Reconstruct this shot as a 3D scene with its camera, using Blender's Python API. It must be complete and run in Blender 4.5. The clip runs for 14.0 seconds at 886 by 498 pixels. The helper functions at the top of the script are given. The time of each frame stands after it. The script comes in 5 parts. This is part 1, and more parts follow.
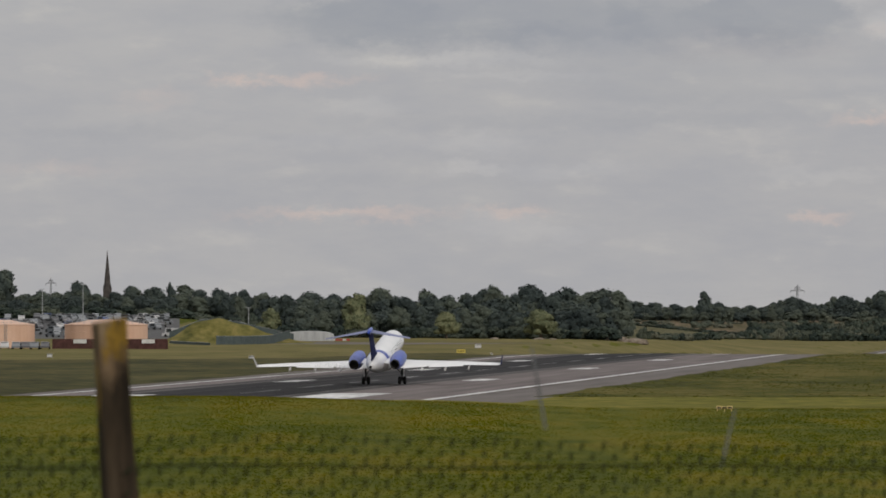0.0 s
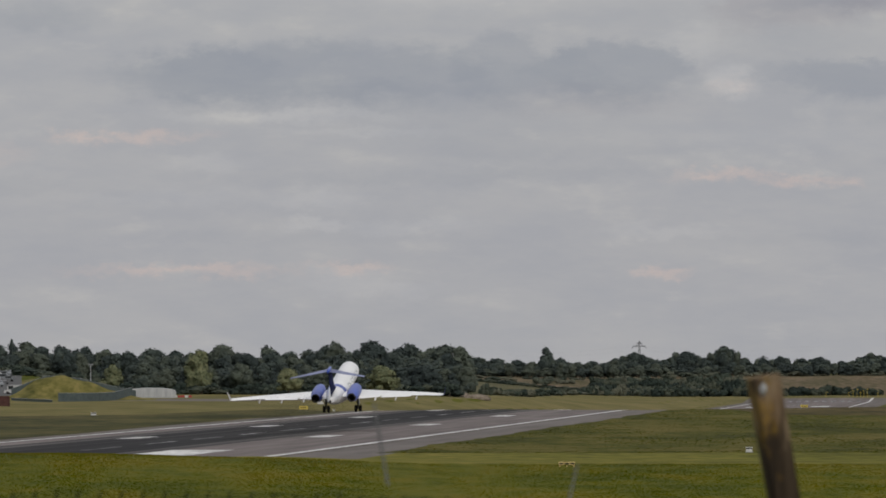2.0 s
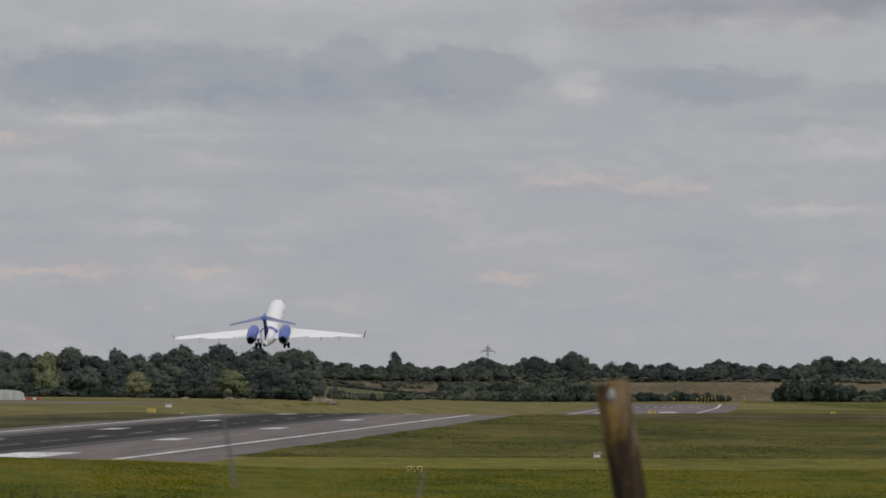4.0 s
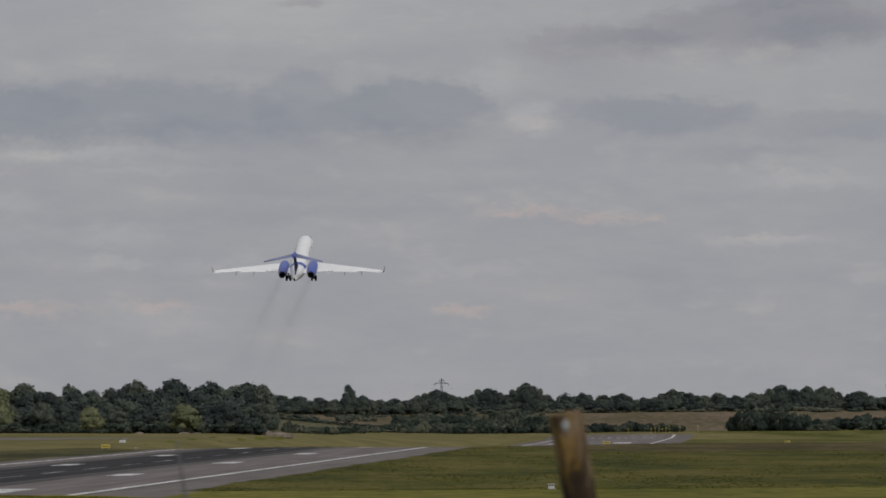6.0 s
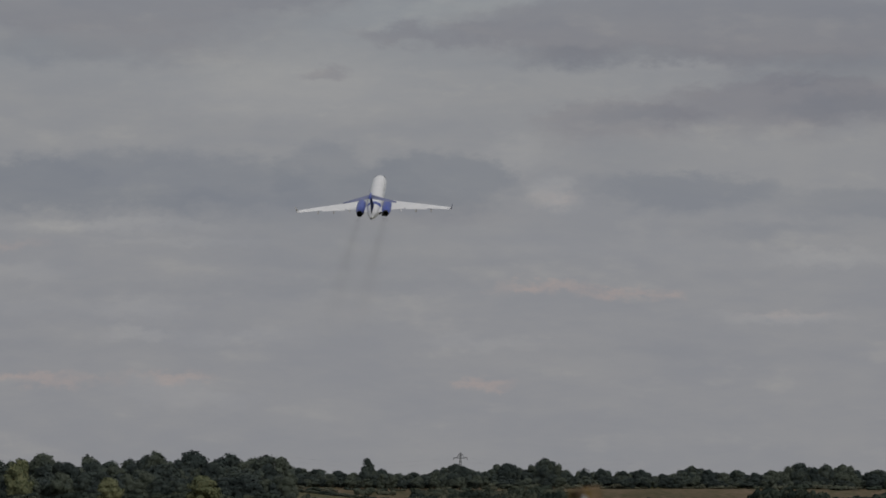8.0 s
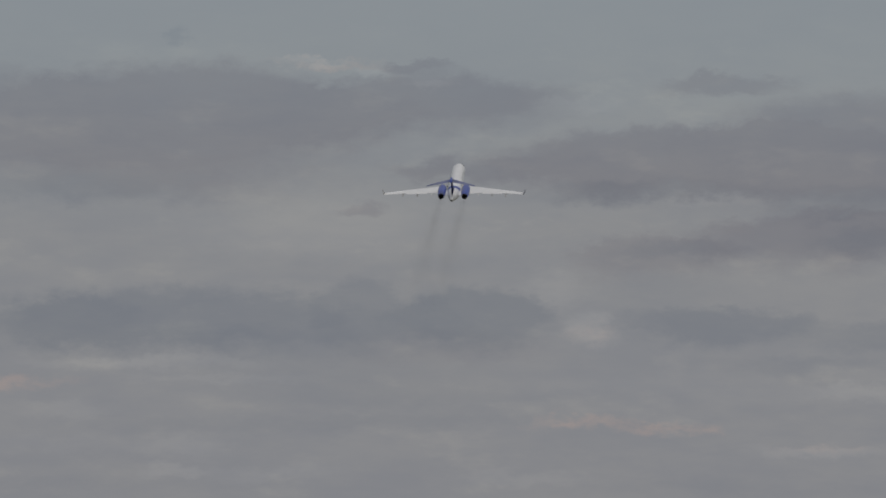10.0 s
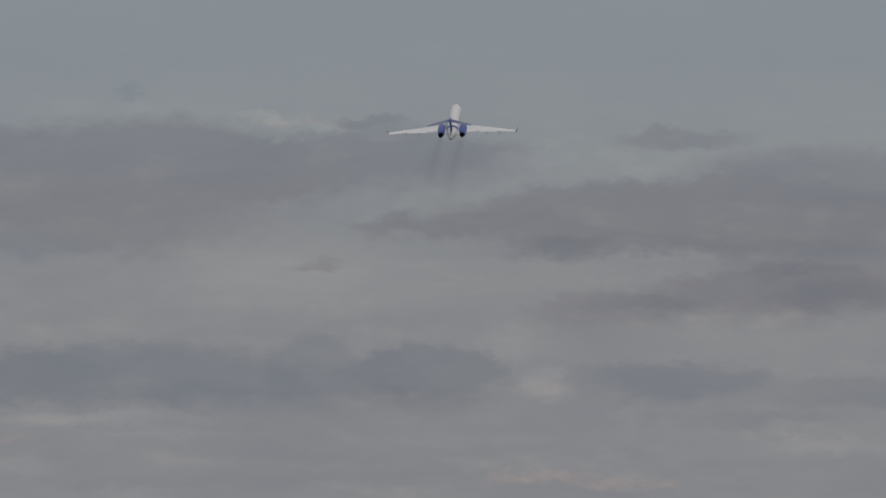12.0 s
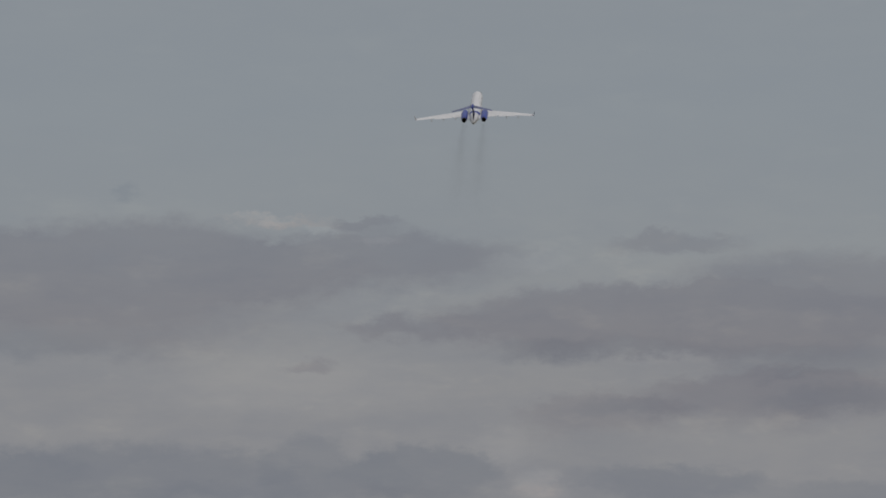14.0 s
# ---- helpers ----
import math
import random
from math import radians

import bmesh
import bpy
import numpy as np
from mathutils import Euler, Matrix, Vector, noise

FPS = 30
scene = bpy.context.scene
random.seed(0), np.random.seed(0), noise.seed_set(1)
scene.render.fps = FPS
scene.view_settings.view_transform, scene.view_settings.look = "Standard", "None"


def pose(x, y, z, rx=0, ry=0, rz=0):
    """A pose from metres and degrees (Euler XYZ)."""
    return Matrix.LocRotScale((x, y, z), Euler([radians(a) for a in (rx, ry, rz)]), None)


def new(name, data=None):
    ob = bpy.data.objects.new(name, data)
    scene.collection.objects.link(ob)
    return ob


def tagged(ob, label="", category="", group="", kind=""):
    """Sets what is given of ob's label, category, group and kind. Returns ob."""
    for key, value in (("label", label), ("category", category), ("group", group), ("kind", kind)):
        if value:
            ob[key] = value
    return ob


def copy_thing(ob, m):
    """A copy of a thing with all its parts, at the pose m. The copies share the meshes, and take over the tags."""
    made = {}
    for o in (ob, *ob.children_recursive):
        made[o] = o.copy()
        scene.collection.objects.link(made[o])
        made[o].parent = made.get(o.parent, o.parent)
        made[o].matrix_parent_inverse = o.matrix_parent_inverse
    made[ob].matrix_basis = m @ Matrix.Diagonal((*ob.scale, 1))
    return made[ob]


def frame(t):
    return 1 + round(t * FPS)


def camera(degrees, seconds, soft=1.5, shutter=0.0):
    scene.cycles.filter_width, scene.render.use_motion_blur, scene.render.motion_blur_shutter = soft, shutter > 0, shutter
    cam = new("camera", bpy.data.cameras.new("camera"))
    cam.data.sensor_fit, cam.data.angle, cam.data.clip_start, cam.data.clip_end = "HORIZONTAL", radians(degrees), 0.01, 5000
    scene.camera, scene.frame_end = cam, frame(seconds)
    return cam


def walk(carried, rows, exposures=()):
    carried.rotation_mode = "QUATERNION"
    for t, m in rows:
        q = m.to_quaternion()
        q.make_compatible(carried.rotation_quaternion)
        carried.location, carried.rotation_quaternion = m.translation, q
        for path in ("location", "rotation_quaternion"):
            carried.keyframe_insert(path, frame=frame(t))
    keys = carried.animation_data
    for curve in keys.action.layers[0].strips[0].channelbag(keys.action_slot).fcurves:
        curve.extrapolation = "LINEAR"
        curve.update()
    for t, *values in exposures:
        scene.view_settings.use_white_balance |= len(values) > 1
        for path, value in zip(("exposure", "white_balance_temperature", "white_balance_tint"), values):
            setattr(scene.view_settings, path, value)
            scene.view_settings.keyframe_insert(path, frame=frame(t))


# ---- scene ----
# ------------------------------------------------------------------ camera
LENS = 6.75
cam = camera(LENS, 14.0, soft=1.7)
cam.data.dof.use_dof = True
cam.data.dof.focus_distance = 1000.0
cam.data.dof.aperture_fstop = 12.5
EYE_Z = 9.9
walk(cam, [
    (0, pose(0, 0, 9.9, 90.3836, -0.0000, 0.0000)),
    (0.1, pose(0, 0, 9.9, 90.1853, -0.0206, -0.1529)),
    (0.2, pose(0, 0, 9.9, 90.1729, -0.0412, -0.3173)),
    (0.3, pose(0, 0, 9.9, 90.1510, -0.0618, -0.3696)),
    (0.4, pose(0, 0, 9.9, 90.1501, -0.0825, -0.2775)),
    (0.5, pose(0, 0, 9.9, 90.3480, -0.1031, -0.3692)),
    (0.6, pose(0, 0, 9.9, 90.3693, -0.0084, -0.4369)),
    (0.7, pose(0, 0, 9.9, 90.4349, 0.0863, -0.4564)),
    (0.8, pose(0, 0, 9.9, 90.5086, 0.1810, -0.4369)),
    (1, pose(0, 0, 9.9, 90.6000, 0.3704, -0.5295)),
    (1.2, pose(0, 0, 9.9, 90.6842, 0.3150, -0.7332)),
    (1.3, pose(0, 0, 9.9, 90.7701, 0.2873, -0.8613)),
    (1.5, pose(0, 0, 9.9, 90.8922, 0.2319, -1.0455)),
    (1.7, pose(0, 0, 9.9, 90.8846, 0.1878, -1.1553)),
    (1.8, pose(0, 0, 9.9, 90.8247, 0.1657, -1.1422)),
    (2, pose(0, 0, 9.9, 90.8115, 0.1216, -1.2033)),
    (2.2, pose(0, 0, 9.9, 90.7381, -0.0542, -1.2075)),
    (4.4, pose(0, 0, 9.9, 90.9231, 0.0531, -2.6902)),
    (4.5, pose(0, 0, 9.9, 91.0213, 0.2981, -2.6202)),
    (4.7, pose(0, 0, 9.9, 90.9599, 0.2195, -2.9243)),
    (5, pose(0, 0, 9.9, 91.0227, 0.1016, -2.9104)),
    (5.2, pose(0, 0, 9.9, 91.0513, 0.0719, -2.9589)),
    (5.5, pose(0, 0, 9.9, 91.0717, 0.0275, -2.6749)),
    (5.7, pose(0, 0, 9.9, 91.0841, 0.1519, -2.6788)),
    (6, pose(0, 0, 9.9, 91.0919, 0.3384, -2.7112)),
    (6.2, pose(0, 0, 9.9, 91.1563, 0.1573, -2.7559)),
    (6.5, pose(0, 0, 9.9, 91.2436, -0.1144, -2.5693)),
    (6.7, pose(0, 0, 9.9, 91.2796, -0.2392, -2.5649)),
    (7, pose(0, 0, 9.9, 91.4858, -0.4264, -2.5873)),
    (7.2, pose(0, 0, 9.9, 91.6147, -0.4473, -2.5915)),
    (7.5, pose(0, 0, 9.9, 91.7237, -0.4785, -2.5561)),
    (7.7, pose(0, 0, 9.9, 91.6973, -0.3865, -2.5748)),
    (8, pose(0, 0, 9.9, 91.6583, -0.2485, -2.5673)),
    (8.2, pose(0, 0, 9.9, 91.5847, -0.1906, -2.4511)),
    (8.5, pose(0, 0, 9.9, 91.7427, -0.1038, -2.4181)),
    (8.7, pose(0, 0, 9.9, 91.9038, -0.1207, -2.2607)),
    (10.8, pose(0, 0, 9.9, 92.8481, 0.1959, -2.4061)),
    (11, pose(0, 0, 9.9, 92.8075, 0.3740, -2.3834)),
    (11.5, pose(0, 0, 9.9, 92.7532, 0.0363, -2.5331)),
    (12, pose(0, 0, 9.9, 93.1138, 0.0947, -2.6190)),
    (12.5, pose(0, 0, 9.9, 93.1686, -0.0640, -2.6850)),
    (13, pose(0, 0, 9.9, 93.0992, -0.1421, -2.6236)),
    (13.5, pose(0, 0, 9.9, 93.3024, -0.1267, -2.6850)),
    (14, pose(0, 0, 9.9, 93.8931, -0.1600, -2.6744)),
], exposures=[(0, -0.03, 6620, 10), (0.5, 0.02, 6560, 10), (1.2, 0.06, 6520, 10), (2.0, -0.10, 6480, 10), (2.3, -0.10, 6470, 10), (4.4, -0.08, 6400, 10), (5.0, -0.2, 6400, 10), (6.5, -0.4, 6400, 10), (7.5, -0.63, 6400, 10), (8.7, -0.70, 6400, 10), (11, -0.85, 6400, 10), (12.5, -0.82, 6400, 10), (13.5, -0.84, 6400, 11), (14, -0.78, 6400, 11)])

# the runway's line on the plan: its near edge line passes (0, 760)
SLOPE = 0.102
RUN_ANGLE = math.atan(SLOPE)
RUN_DIR = Vector((math.sin(RUN_ANGLE), math.cos(RUN_ANGLE), 0))
RUN_RIGHT = Vector((math.cos(RUN_ANGLE), -math.sin(RUN_ANGLE), 0))
RUN_MID = Vector((-23.0 * math.cos(RUN_ANGLE), 760 + 23.0 * math.sin(RUN_ANGLE), 0))
FOCAL = 784 / math.tan(radians(LENS / 2))


def side(u, d):
    """x at the distance d for a bearing u counted in 1/FOCAL of the distance, 784 being straight ahead."""
    return (u - 784) / FOCAL * d


def high(v, d):
    """z at the distance d for a height angle v, 530 being the eye's level."""
    return EYE_Z + (530 - v) / FOCAL * d


def ease(a, b, x):
    k = min(1.0, max(0.0, (x - a) / (b - a)))
    return k * k * (3 - 2 * k)


def cross_fall(x, y):
    """The far half of the runway and its verge lie a little lower."""
    across = (x - RUN_MID.x - (y - RUN_MID.y) * SLOPE) * math.cos(RUN_ANGLE)
    return -0.35 * min(1, max(0, -across / 23)) * ease(690, 720, y) * (1 - ease(60, 130, -across))


def ground_z(x, y):
    """Height of the ground: a bank under the camera, a crest on the runway, a rise behind the far fence."""
    z = 1.1 + 7.1 * (1 - ease(20, 260, y)) + cross_fall(x, y)
    if y > 100:
        q = x / y
        crest = 0.90 - 0.37 * ease(-0.03, -0.005, q) - 0.65 * ease(-0.005, 0.025, q)
        z += crest * ease(300, 600, y) * (1 - ease(605, 715, y)) - 1.1 * ease(605, 715, y)
        right = ease(0.015, 0.05, q)
        fall = -1.3 * ease(1320, 1500, y) - 2.4 * ease(1480, 1850, y) - 4.4 * ease(1800, 2650, y)
        rise = 7.6 * ease(3320, 3700, y) * ease(0.03, 0.06, q) + 6.5 * ease(3320, 3800, y) * (1 - ease(0.03, 0.06, q))
        left = 4.7 * ease(1640, 2000, y) * (1 - ease(-0.034, -0.026, q))
        z += right * (fall + rise) + left * (1 - right)
        across = (x - RUN_MID.x - (y - RUN_MID.y) * SLOPE) * math.cos(RUN_ANGLE)
        z -= 2.0 * ease(1375, 1510, y) * (1 - ease(3130, 3280, y)) * ease(-50, -32, across)
        z += (0.12 + 0.35 * ease(0.055, 0.08, q)) * ease(25, 36, across) * ease(1190, 1390, y) * (1 - ease(1410, 1560, y))
    return z


# ------------------------------------------------------------------ sky and sun
SUN_ELEVATION, SUN_ROTATION = radians(26), radians(150)


def build_world():
    world = bpy.data.worlds.new("sky")
    scene.world = world
    world.use_nodes = True
    nt = world.node_tree
    nt.nodes.clear()
    N, L = nt.nodes.new, nt.links.new

    def math_node(op, a, b=None, c=None, clamp=False):
        n = N("ShaderNodeMath")
        n.operation, n.use_clamp = op, clamp
        for i, s in enumerate((a, b, c)):
            if s is None:
                continue
            if isinstance(s, (int, float)):
                n.inputs[i].default_value = s
            else:
                L(s, n.inputs[i])
        return n.outputs[0]

    def vec_node(op, a, b):
        n = N("ShaderNodeVectorMath")
        n.operation = op
        for i, s in enumerate((a, b)):
            if isinstance(s, tuple):
                n.inputs[i].default_value = s
            else:
                L(s, n.inputs[i])
        return n.outputs["Value"] if op == "LENGTH" else n.outputs["Vector"]

    def mix(fac, a, b, kind="MIX"):
        n = N("ShaderNodeMix")
        n.data_type, n.blend_type = "RGBA", kind
        for s, i in ((fac, 0), (a, 6), (b, 7)):
            if isinstance(s, (int, float)):
                n.inputs[i].default_value = s
            elif isinstance(s, tuple):
                n.inputs[i].default_value = (*s, 1)
            else:
                L(s, n.inputs[i])
        return n.outputs[2]

    def noise_at(vec, scale, detail, rough=0.55):
        n = N("ShaderNodeTexNoise")
        n.inputs["Scale"].default_value, n.inputs["Detail"].default_value, n.inputs["Roughness"].default_value = scale, detail, rough
        L(vec, n.inputs["Vector"])
        return n

    coord = N("ShaderNodeTexCoord")
    sep = N("ShaderNodeSeparateXYZ")
    L(coord.outputs["Generated"], sep.inputs[0])
    deg = 180 / math.pi
    az = math_node("MULTIPLY", math_node("ARCTAN2", sep.outputs[0], sep.outputs[1]), deg)
    el = math_node("MULTIPLY", math_node("ARCSINE", sep.outputs[2]), deg)
    comb = N("ShaderNodeCombineXYZ")
    L(az, comb.inputs[0]), L(el, comb.inputs[1])
    flat = comb.outputs[0]
    # ragged cloud edges: the bearings are shifted by two noises
    stretch = vec_node("MULTIPLY", flat, (0.55, 1.0, 1.0))
    big = noise_at(stretch, 1.6, 5, 0.6)
    small = noise_at(stretch, 8.0, 6, 0.65)
    shift = vec_node("MULTIPLY", vec_node("SUBTRACT", big.outputs["Color"], (0.5, 0.5, 0.5)), (0.42, 0.22, 0.0))
    shift2 = vec_node("MULTIPLY", vec_node("SUBTRACT", small.outputs["Color"], (0.5, 0.5, 0.5)), (0.40, 0.26, 0.0))
    place = vec_node("ADD", vec_node("ADD", flat, shift), shift2)

    def banks(rows):
        """Sum of cloud banks: bearing, height angle, half width, height of the domed top, depth of the soft base (degrees), weight, edge."""
        total = None
        for a, e, w, up, down, k, edge in rows:
            off = N("ShaderNodeSeparateXYZ")
            L(vec_node("SUBTRACT", place, (a, e, 0.0)), off.inputs[0])
            tall = math_node("MAXIMUM", math_node("MULTIPLY", off.outputs[1], 1 / up), math_node("MULTIPLY", off.outputs[1], -1 / down))
            wide = math_node("MULTIPLY", off.outputs[0], 1 / w)
            d = math_node("SQRT", math_node("ADD", math_node("MULTIPLY", wide, wide), math_node("MULTIPLY", tall, tall)))
            crown = N("ShaderNodeMapRange")
            crown.interpolation_type = "SMOOTHSTEP"
            for i, q in enumerate((-0.5 * down, 0.5 * up, 0.1, 1.0 - edge)):
                crown.inputs[i + 1].default_value = q
            L(off.outputs[1], crown.inputs[0])
            r = N("ShaderNodeMapRange")
            r.interpolation_type = "SMOOTHSTEP"
            r.inputs[1].default_value, r.inputs[3].default_value, r.inputs[4].default_value = 1.0, 0.0, k
            L(d, r.inputs[0]), L(crown.outputs[0], r.inputs[2])
            total = r.outputs[0] if total is None else math_node("ADD", total, r.outputs[0])
        return total

    def uv(rows):
        return [((u - 784) / 232, (530 - v) / 232, w / 232, up / 232, down / 232, k, edge) for u, v, w, up, down, k, edge in rows]

    dark = banks(uv(DARK_CLOUDS + FAINT_CLOUDS))
    mauve = banks(uv(MAUVE_CLOUDS))
    light = banks(uv(LIGHT_CLOUDS))
    pink = banks(uv(PINK_CLOUDS))
    streaks = noise_at(vec_node("MULTIPLY", flat, (0.33, 1.0, 1.0)), 1.9, 7, 0.6).outputs[0]
    fine = noise_at(vec_node("MULTIPLY", flat, (0.5, 1.5, 1.0)), 4.5, 5, 0.6).outputs[0]

    ramp = N("ShaderNodeValToRGB")
    L(math_node("DIVIDE", el, 90.0, clamp=True), ramp.inputs[0])
    el_ramp = ramp.color_ramp
    stops = SKY_STOPS
    el_ramp.elements[0].position, el_ramp.elements[0].color = stops[0][0] / 90, (*stops[0][1], 1)
    el_ramp.elements[1].position, el_ramp.elements[1].color = stops[-1][0] / 90, (*stops[-1][1], 1)
    for e, c in stops[1:-1]:
        el_ramp.elements.new(e / 90).color = (*c, 1)
    base = ramp.outputs[0]
    st = N("ShaderNodeMapRange")
    st.interpolation_type = "SMOOTHSTEP"
    st.inputs[1].default_value, st.inputs[2].default_value = 0.33, 0.67
    L(math_node("ADD", math_node("MULTIPLY", streaks, 0.72), math_node("MULTIPLY", fine, 0.28)), st.inputs[0])
    calm = N("ShaderNodeMapRange")
    calm.inputs[1].default_value, calm.inputs[2].default_value, calm.inputs[3].default_value, calm.inputs[4].default_value = 3.7, 4.4, 1.0, 0.25
    L(el, calm.inputs[0])
    wave = math_node("ADD", 0.5, math_node("MULTIPLY", math_node("SUBTRACT", st.outputs[0], 0.5), calm.outputs[0]))
    tint = mix(wave, (0.935, 0.946, 0.968), (1.055, 1.045, 1.02))
    col = mix(1.0, base, tint, "MULTIPLY")
    puff = N("ShaderNodeMapRange")
    puff.interpolation_type = "SMOOTHSTEP"
    puff.inputs[1].default_value, puff.inputs[2].default_value = 0.54, 0.72
    L(noise_at(vec_node("MULTIPLY", flat, (0.45, 1.2, 1.0)), 3.1, 6, 0.58).outputs[0], puff.inputs[0])
    col = mix(math_node("MULTIPLY", puff.outputs[0], calm.outputs[0]), col, mix(1.0, col, (1.10, 1.085, 1.05), "MULTIPLY"))
    rough_fac = math_node("ADD", 0.72, math_node("MULTIPLY", fine, 0.56))
    dk = math_node("MULTIPLY", dark, rough_fac, clamp=True)
    col = mix(dk, col, mix(1.0, col, (0.775, 0.81, 0.865), "MULTIPLY"))
    mv = math_node("MULTIPLY", mauve, rough_fac, clamp=True)
    col = mix(mv, col, mix(1.0, col, (0.80, 0.78, 0.822), "MULTIPLY"))
    lt = math_node("MULTIPLY", light, rough_fac, clamp=True)
    col = mix(lt, col, mix(1.0, col, (1.28, 1.26, 1.21), "MULTIPLY"))
    lump = N("ShaderNodeMapRange")
    lump.inputs[1].default_value, lump.inputs[2].default_value = 0.32, 0.56
    L(noise_at(vec_node("MULTIPLY", flat, (0.7, 1.3, 1.0)), 7.0, 5, 0.6).outputs[0], lump.inputs[0])
    pk = math_node("MULTIPLY", pink, math_node("ADD", 0.15, math_node("MULTIPLY", lump.outputs[0], 0.85)), clamp=True)
    col = mix(pk, col, mix(1.0, col, (1.29, 1.12, 1.03), "MULTIPLY"))
    sky = N("ShaderNodeTexSky")
    sky.sky_type, sky.sun_disc = "NISHITA", False
    sky.sun_elevation, sky.sun_rotation = SUN_ELEVATION, SUN_ROTATION
    back = N("ShaderNodeBackground")
    clear = N("ShaderNodeBackground")
    L(sky.outputs[0], clear.inputs[0])
    clear.inputs[1].default_value = 0.06
    L(col, back.inputs[0])
    both = N("ShaderNodeMixShader")
    both.inputs[0].default_value = 0.93
    L(clear.outputs[0], both.inputs[1]), L(back.outputs[0], both.inputs[2])
    out = N("ShaderNodeOutputWorld")
    L(both.outputs[0], out.inputs[0])


# colours of the cloud cover by height angle: pale at the horizon, a clearer band above the banks, bright overhead
SKY_STOPS = [
    (0.0, (0.428, 0.43, 0.452)), (1.0, (0.424, 0.427, 0.454)), (2.2, (0.43, 0.433, 0.458)), (3.0, (0.445, 0.447, 0.465)),
    (4.0, (0.452, 0.485, 0.513)), (5.0, (0.44, 0.485, 0.525)), (12.0, (0.46, 0.48, 0.51)), (35.0, (0.82, 0.82, 0.84)), (90.0, (1.09, 1.07, 1.08))]
DARK_CLOUDS = [
    (1375, 40, 165, 78, 66, 0.85, 0.28), (1270, 46, 95, 62, 40, 0.5, 0.5), (1165, 36, 112, 100, 60, 0.6, 0.32), (850, 46, 420, 84, 46, 0.8, 0.4), (610, 44, 200, 74, 50, 0.6, 0.45), (1000, 66, 560, 30, 50, 0.4, 0.9),
    (1180, 130, 420, 80, 60, 0.25, 1.0), (640, -196, 330, 50, 36, 0.55, 0.8), (1700, -190, 330, 36, 30, 0.45, 0.8), (2080, -165, 260, 50, 30, 0.6, 0.7), (1590, -186, 110, 40, 30, 0.25, 0.7),
    (1830, 52, 220, 48, 44, 0.75, 0.4), (1650, 30, 70, 26, 20, 0.4, 0.8), (2090, -105, 180, 46, 40, 0.65, 0.7), (1740, -90, 150, 24, 24, 0.45, 0.8), (340, -70, 160, 46, 40, 0.55, 0.9), (2130, 74, 200, 44, 34, 0.6, 0.5)]
MAUVE_CLOUDS = [
    (840, -270, 430, 172, 120, 0.95, 0.25), (560, -300, 260, 130, 110, 0.7, 0.4), (1290, -345, 330, 72, 60, 0.85, 0.35), (1100, -300, 260, 80, 46, 0.5, 0.6),
    (1800, -235, 500, 92, 84, 0.95, 0.3), (2080, -240, 400, 150, 130, 0.8, 0.35), (1420, -236, 250, 34, 36, 0.55, 0.6), (1600, -200, 130, 40, 40, 0.5, 0.6),
    (1690, -72, 200, 56, 50, 0.6, 0.35), (2010, -105, 320, 66, 76, 0.8, 0.3), (1815, -374, 160, 30, 18, 0.7, 0.5), (1290, -234, 120, 24, 22, 0.4, 0.7), (1262, -414, 90, 20, 12, 0.75, 0.5), (1165, -160, 62, 24, 14, 0.7, 0.7), (1330, 90, 250, 60, 30, 0.25, 0.8)]
FAINT_CLOUDS = [
    (842, -468, 30, 16, 16, 0.45, 0.9), (960, 215, 420, 20, 24, 0.22, 1.0), (1330, 170, 500, 24, 28, 0.22, 1.0), (250, 230, 330, 22, 26, 0.25, 1.0),
    (1750, 330, 420, 22, 22, 0.15, 1.0), (700, 320, 420, 20, 20, 0.15, 1.0), (1700, -20, 170, 40, 60, 0.25, 0.9), (1250, 200, 330, 18, 26, 0.3, 0.9), (1980, 110, 260, 20, 26, 0.35, 0.9)]
LIGHT_CLOUDS = [
    (1120, -120, 400, 110, 60, 0.3, 0.8), (1075, -428, 75, 10, 10, 0.35, 0.9), (1180, -412, 70, 12, 12, 0.4, 0.9), (1290, -388, 60, 16, 16, 0.45, 0.9), (1565, 40, 52, 44, 44, 0.5, 0.9), (1595, 60, 50, 26, 26, 0.3, 0.9), (1700, 150, 500, 50, 50, 0.12, 1.0),
    (780, 100, 300, 16, 22, 0.40, 0.9), (620, 250, 300, 22, 22, 0.15, 1.0), (1980, 258, 160, 16, 24, 0.45, 0.8), (1780, -178, 170, 18, 14, 0.4, 0.9), (850, 255, 120, 30, 30, 0.3, 1.0), (2060, 158, 170, 18, 22, 0.4, 0.9), (930, 130, 260, 14, 18, 0.25, 1.0),
    (1000, 300, 200, 20, 26, 0.25, 1.0), (1450, 310, 160, 20, 24, 0.25, 1.0), (640, 190, 120, 22, 26, 0.25, 1.0), (1560, -350, 120, 24, 20, 0.3, 0.9), (835, 296, 80, 16, 18, 0.35, 0.8), (890, 398, 130, 34, 40, 0.28, 0.9), (1000, 412, 100, 20, 30, 0.25, 0.9), (1500, -25, 90, 50, 40, 0.3, 0.9)]
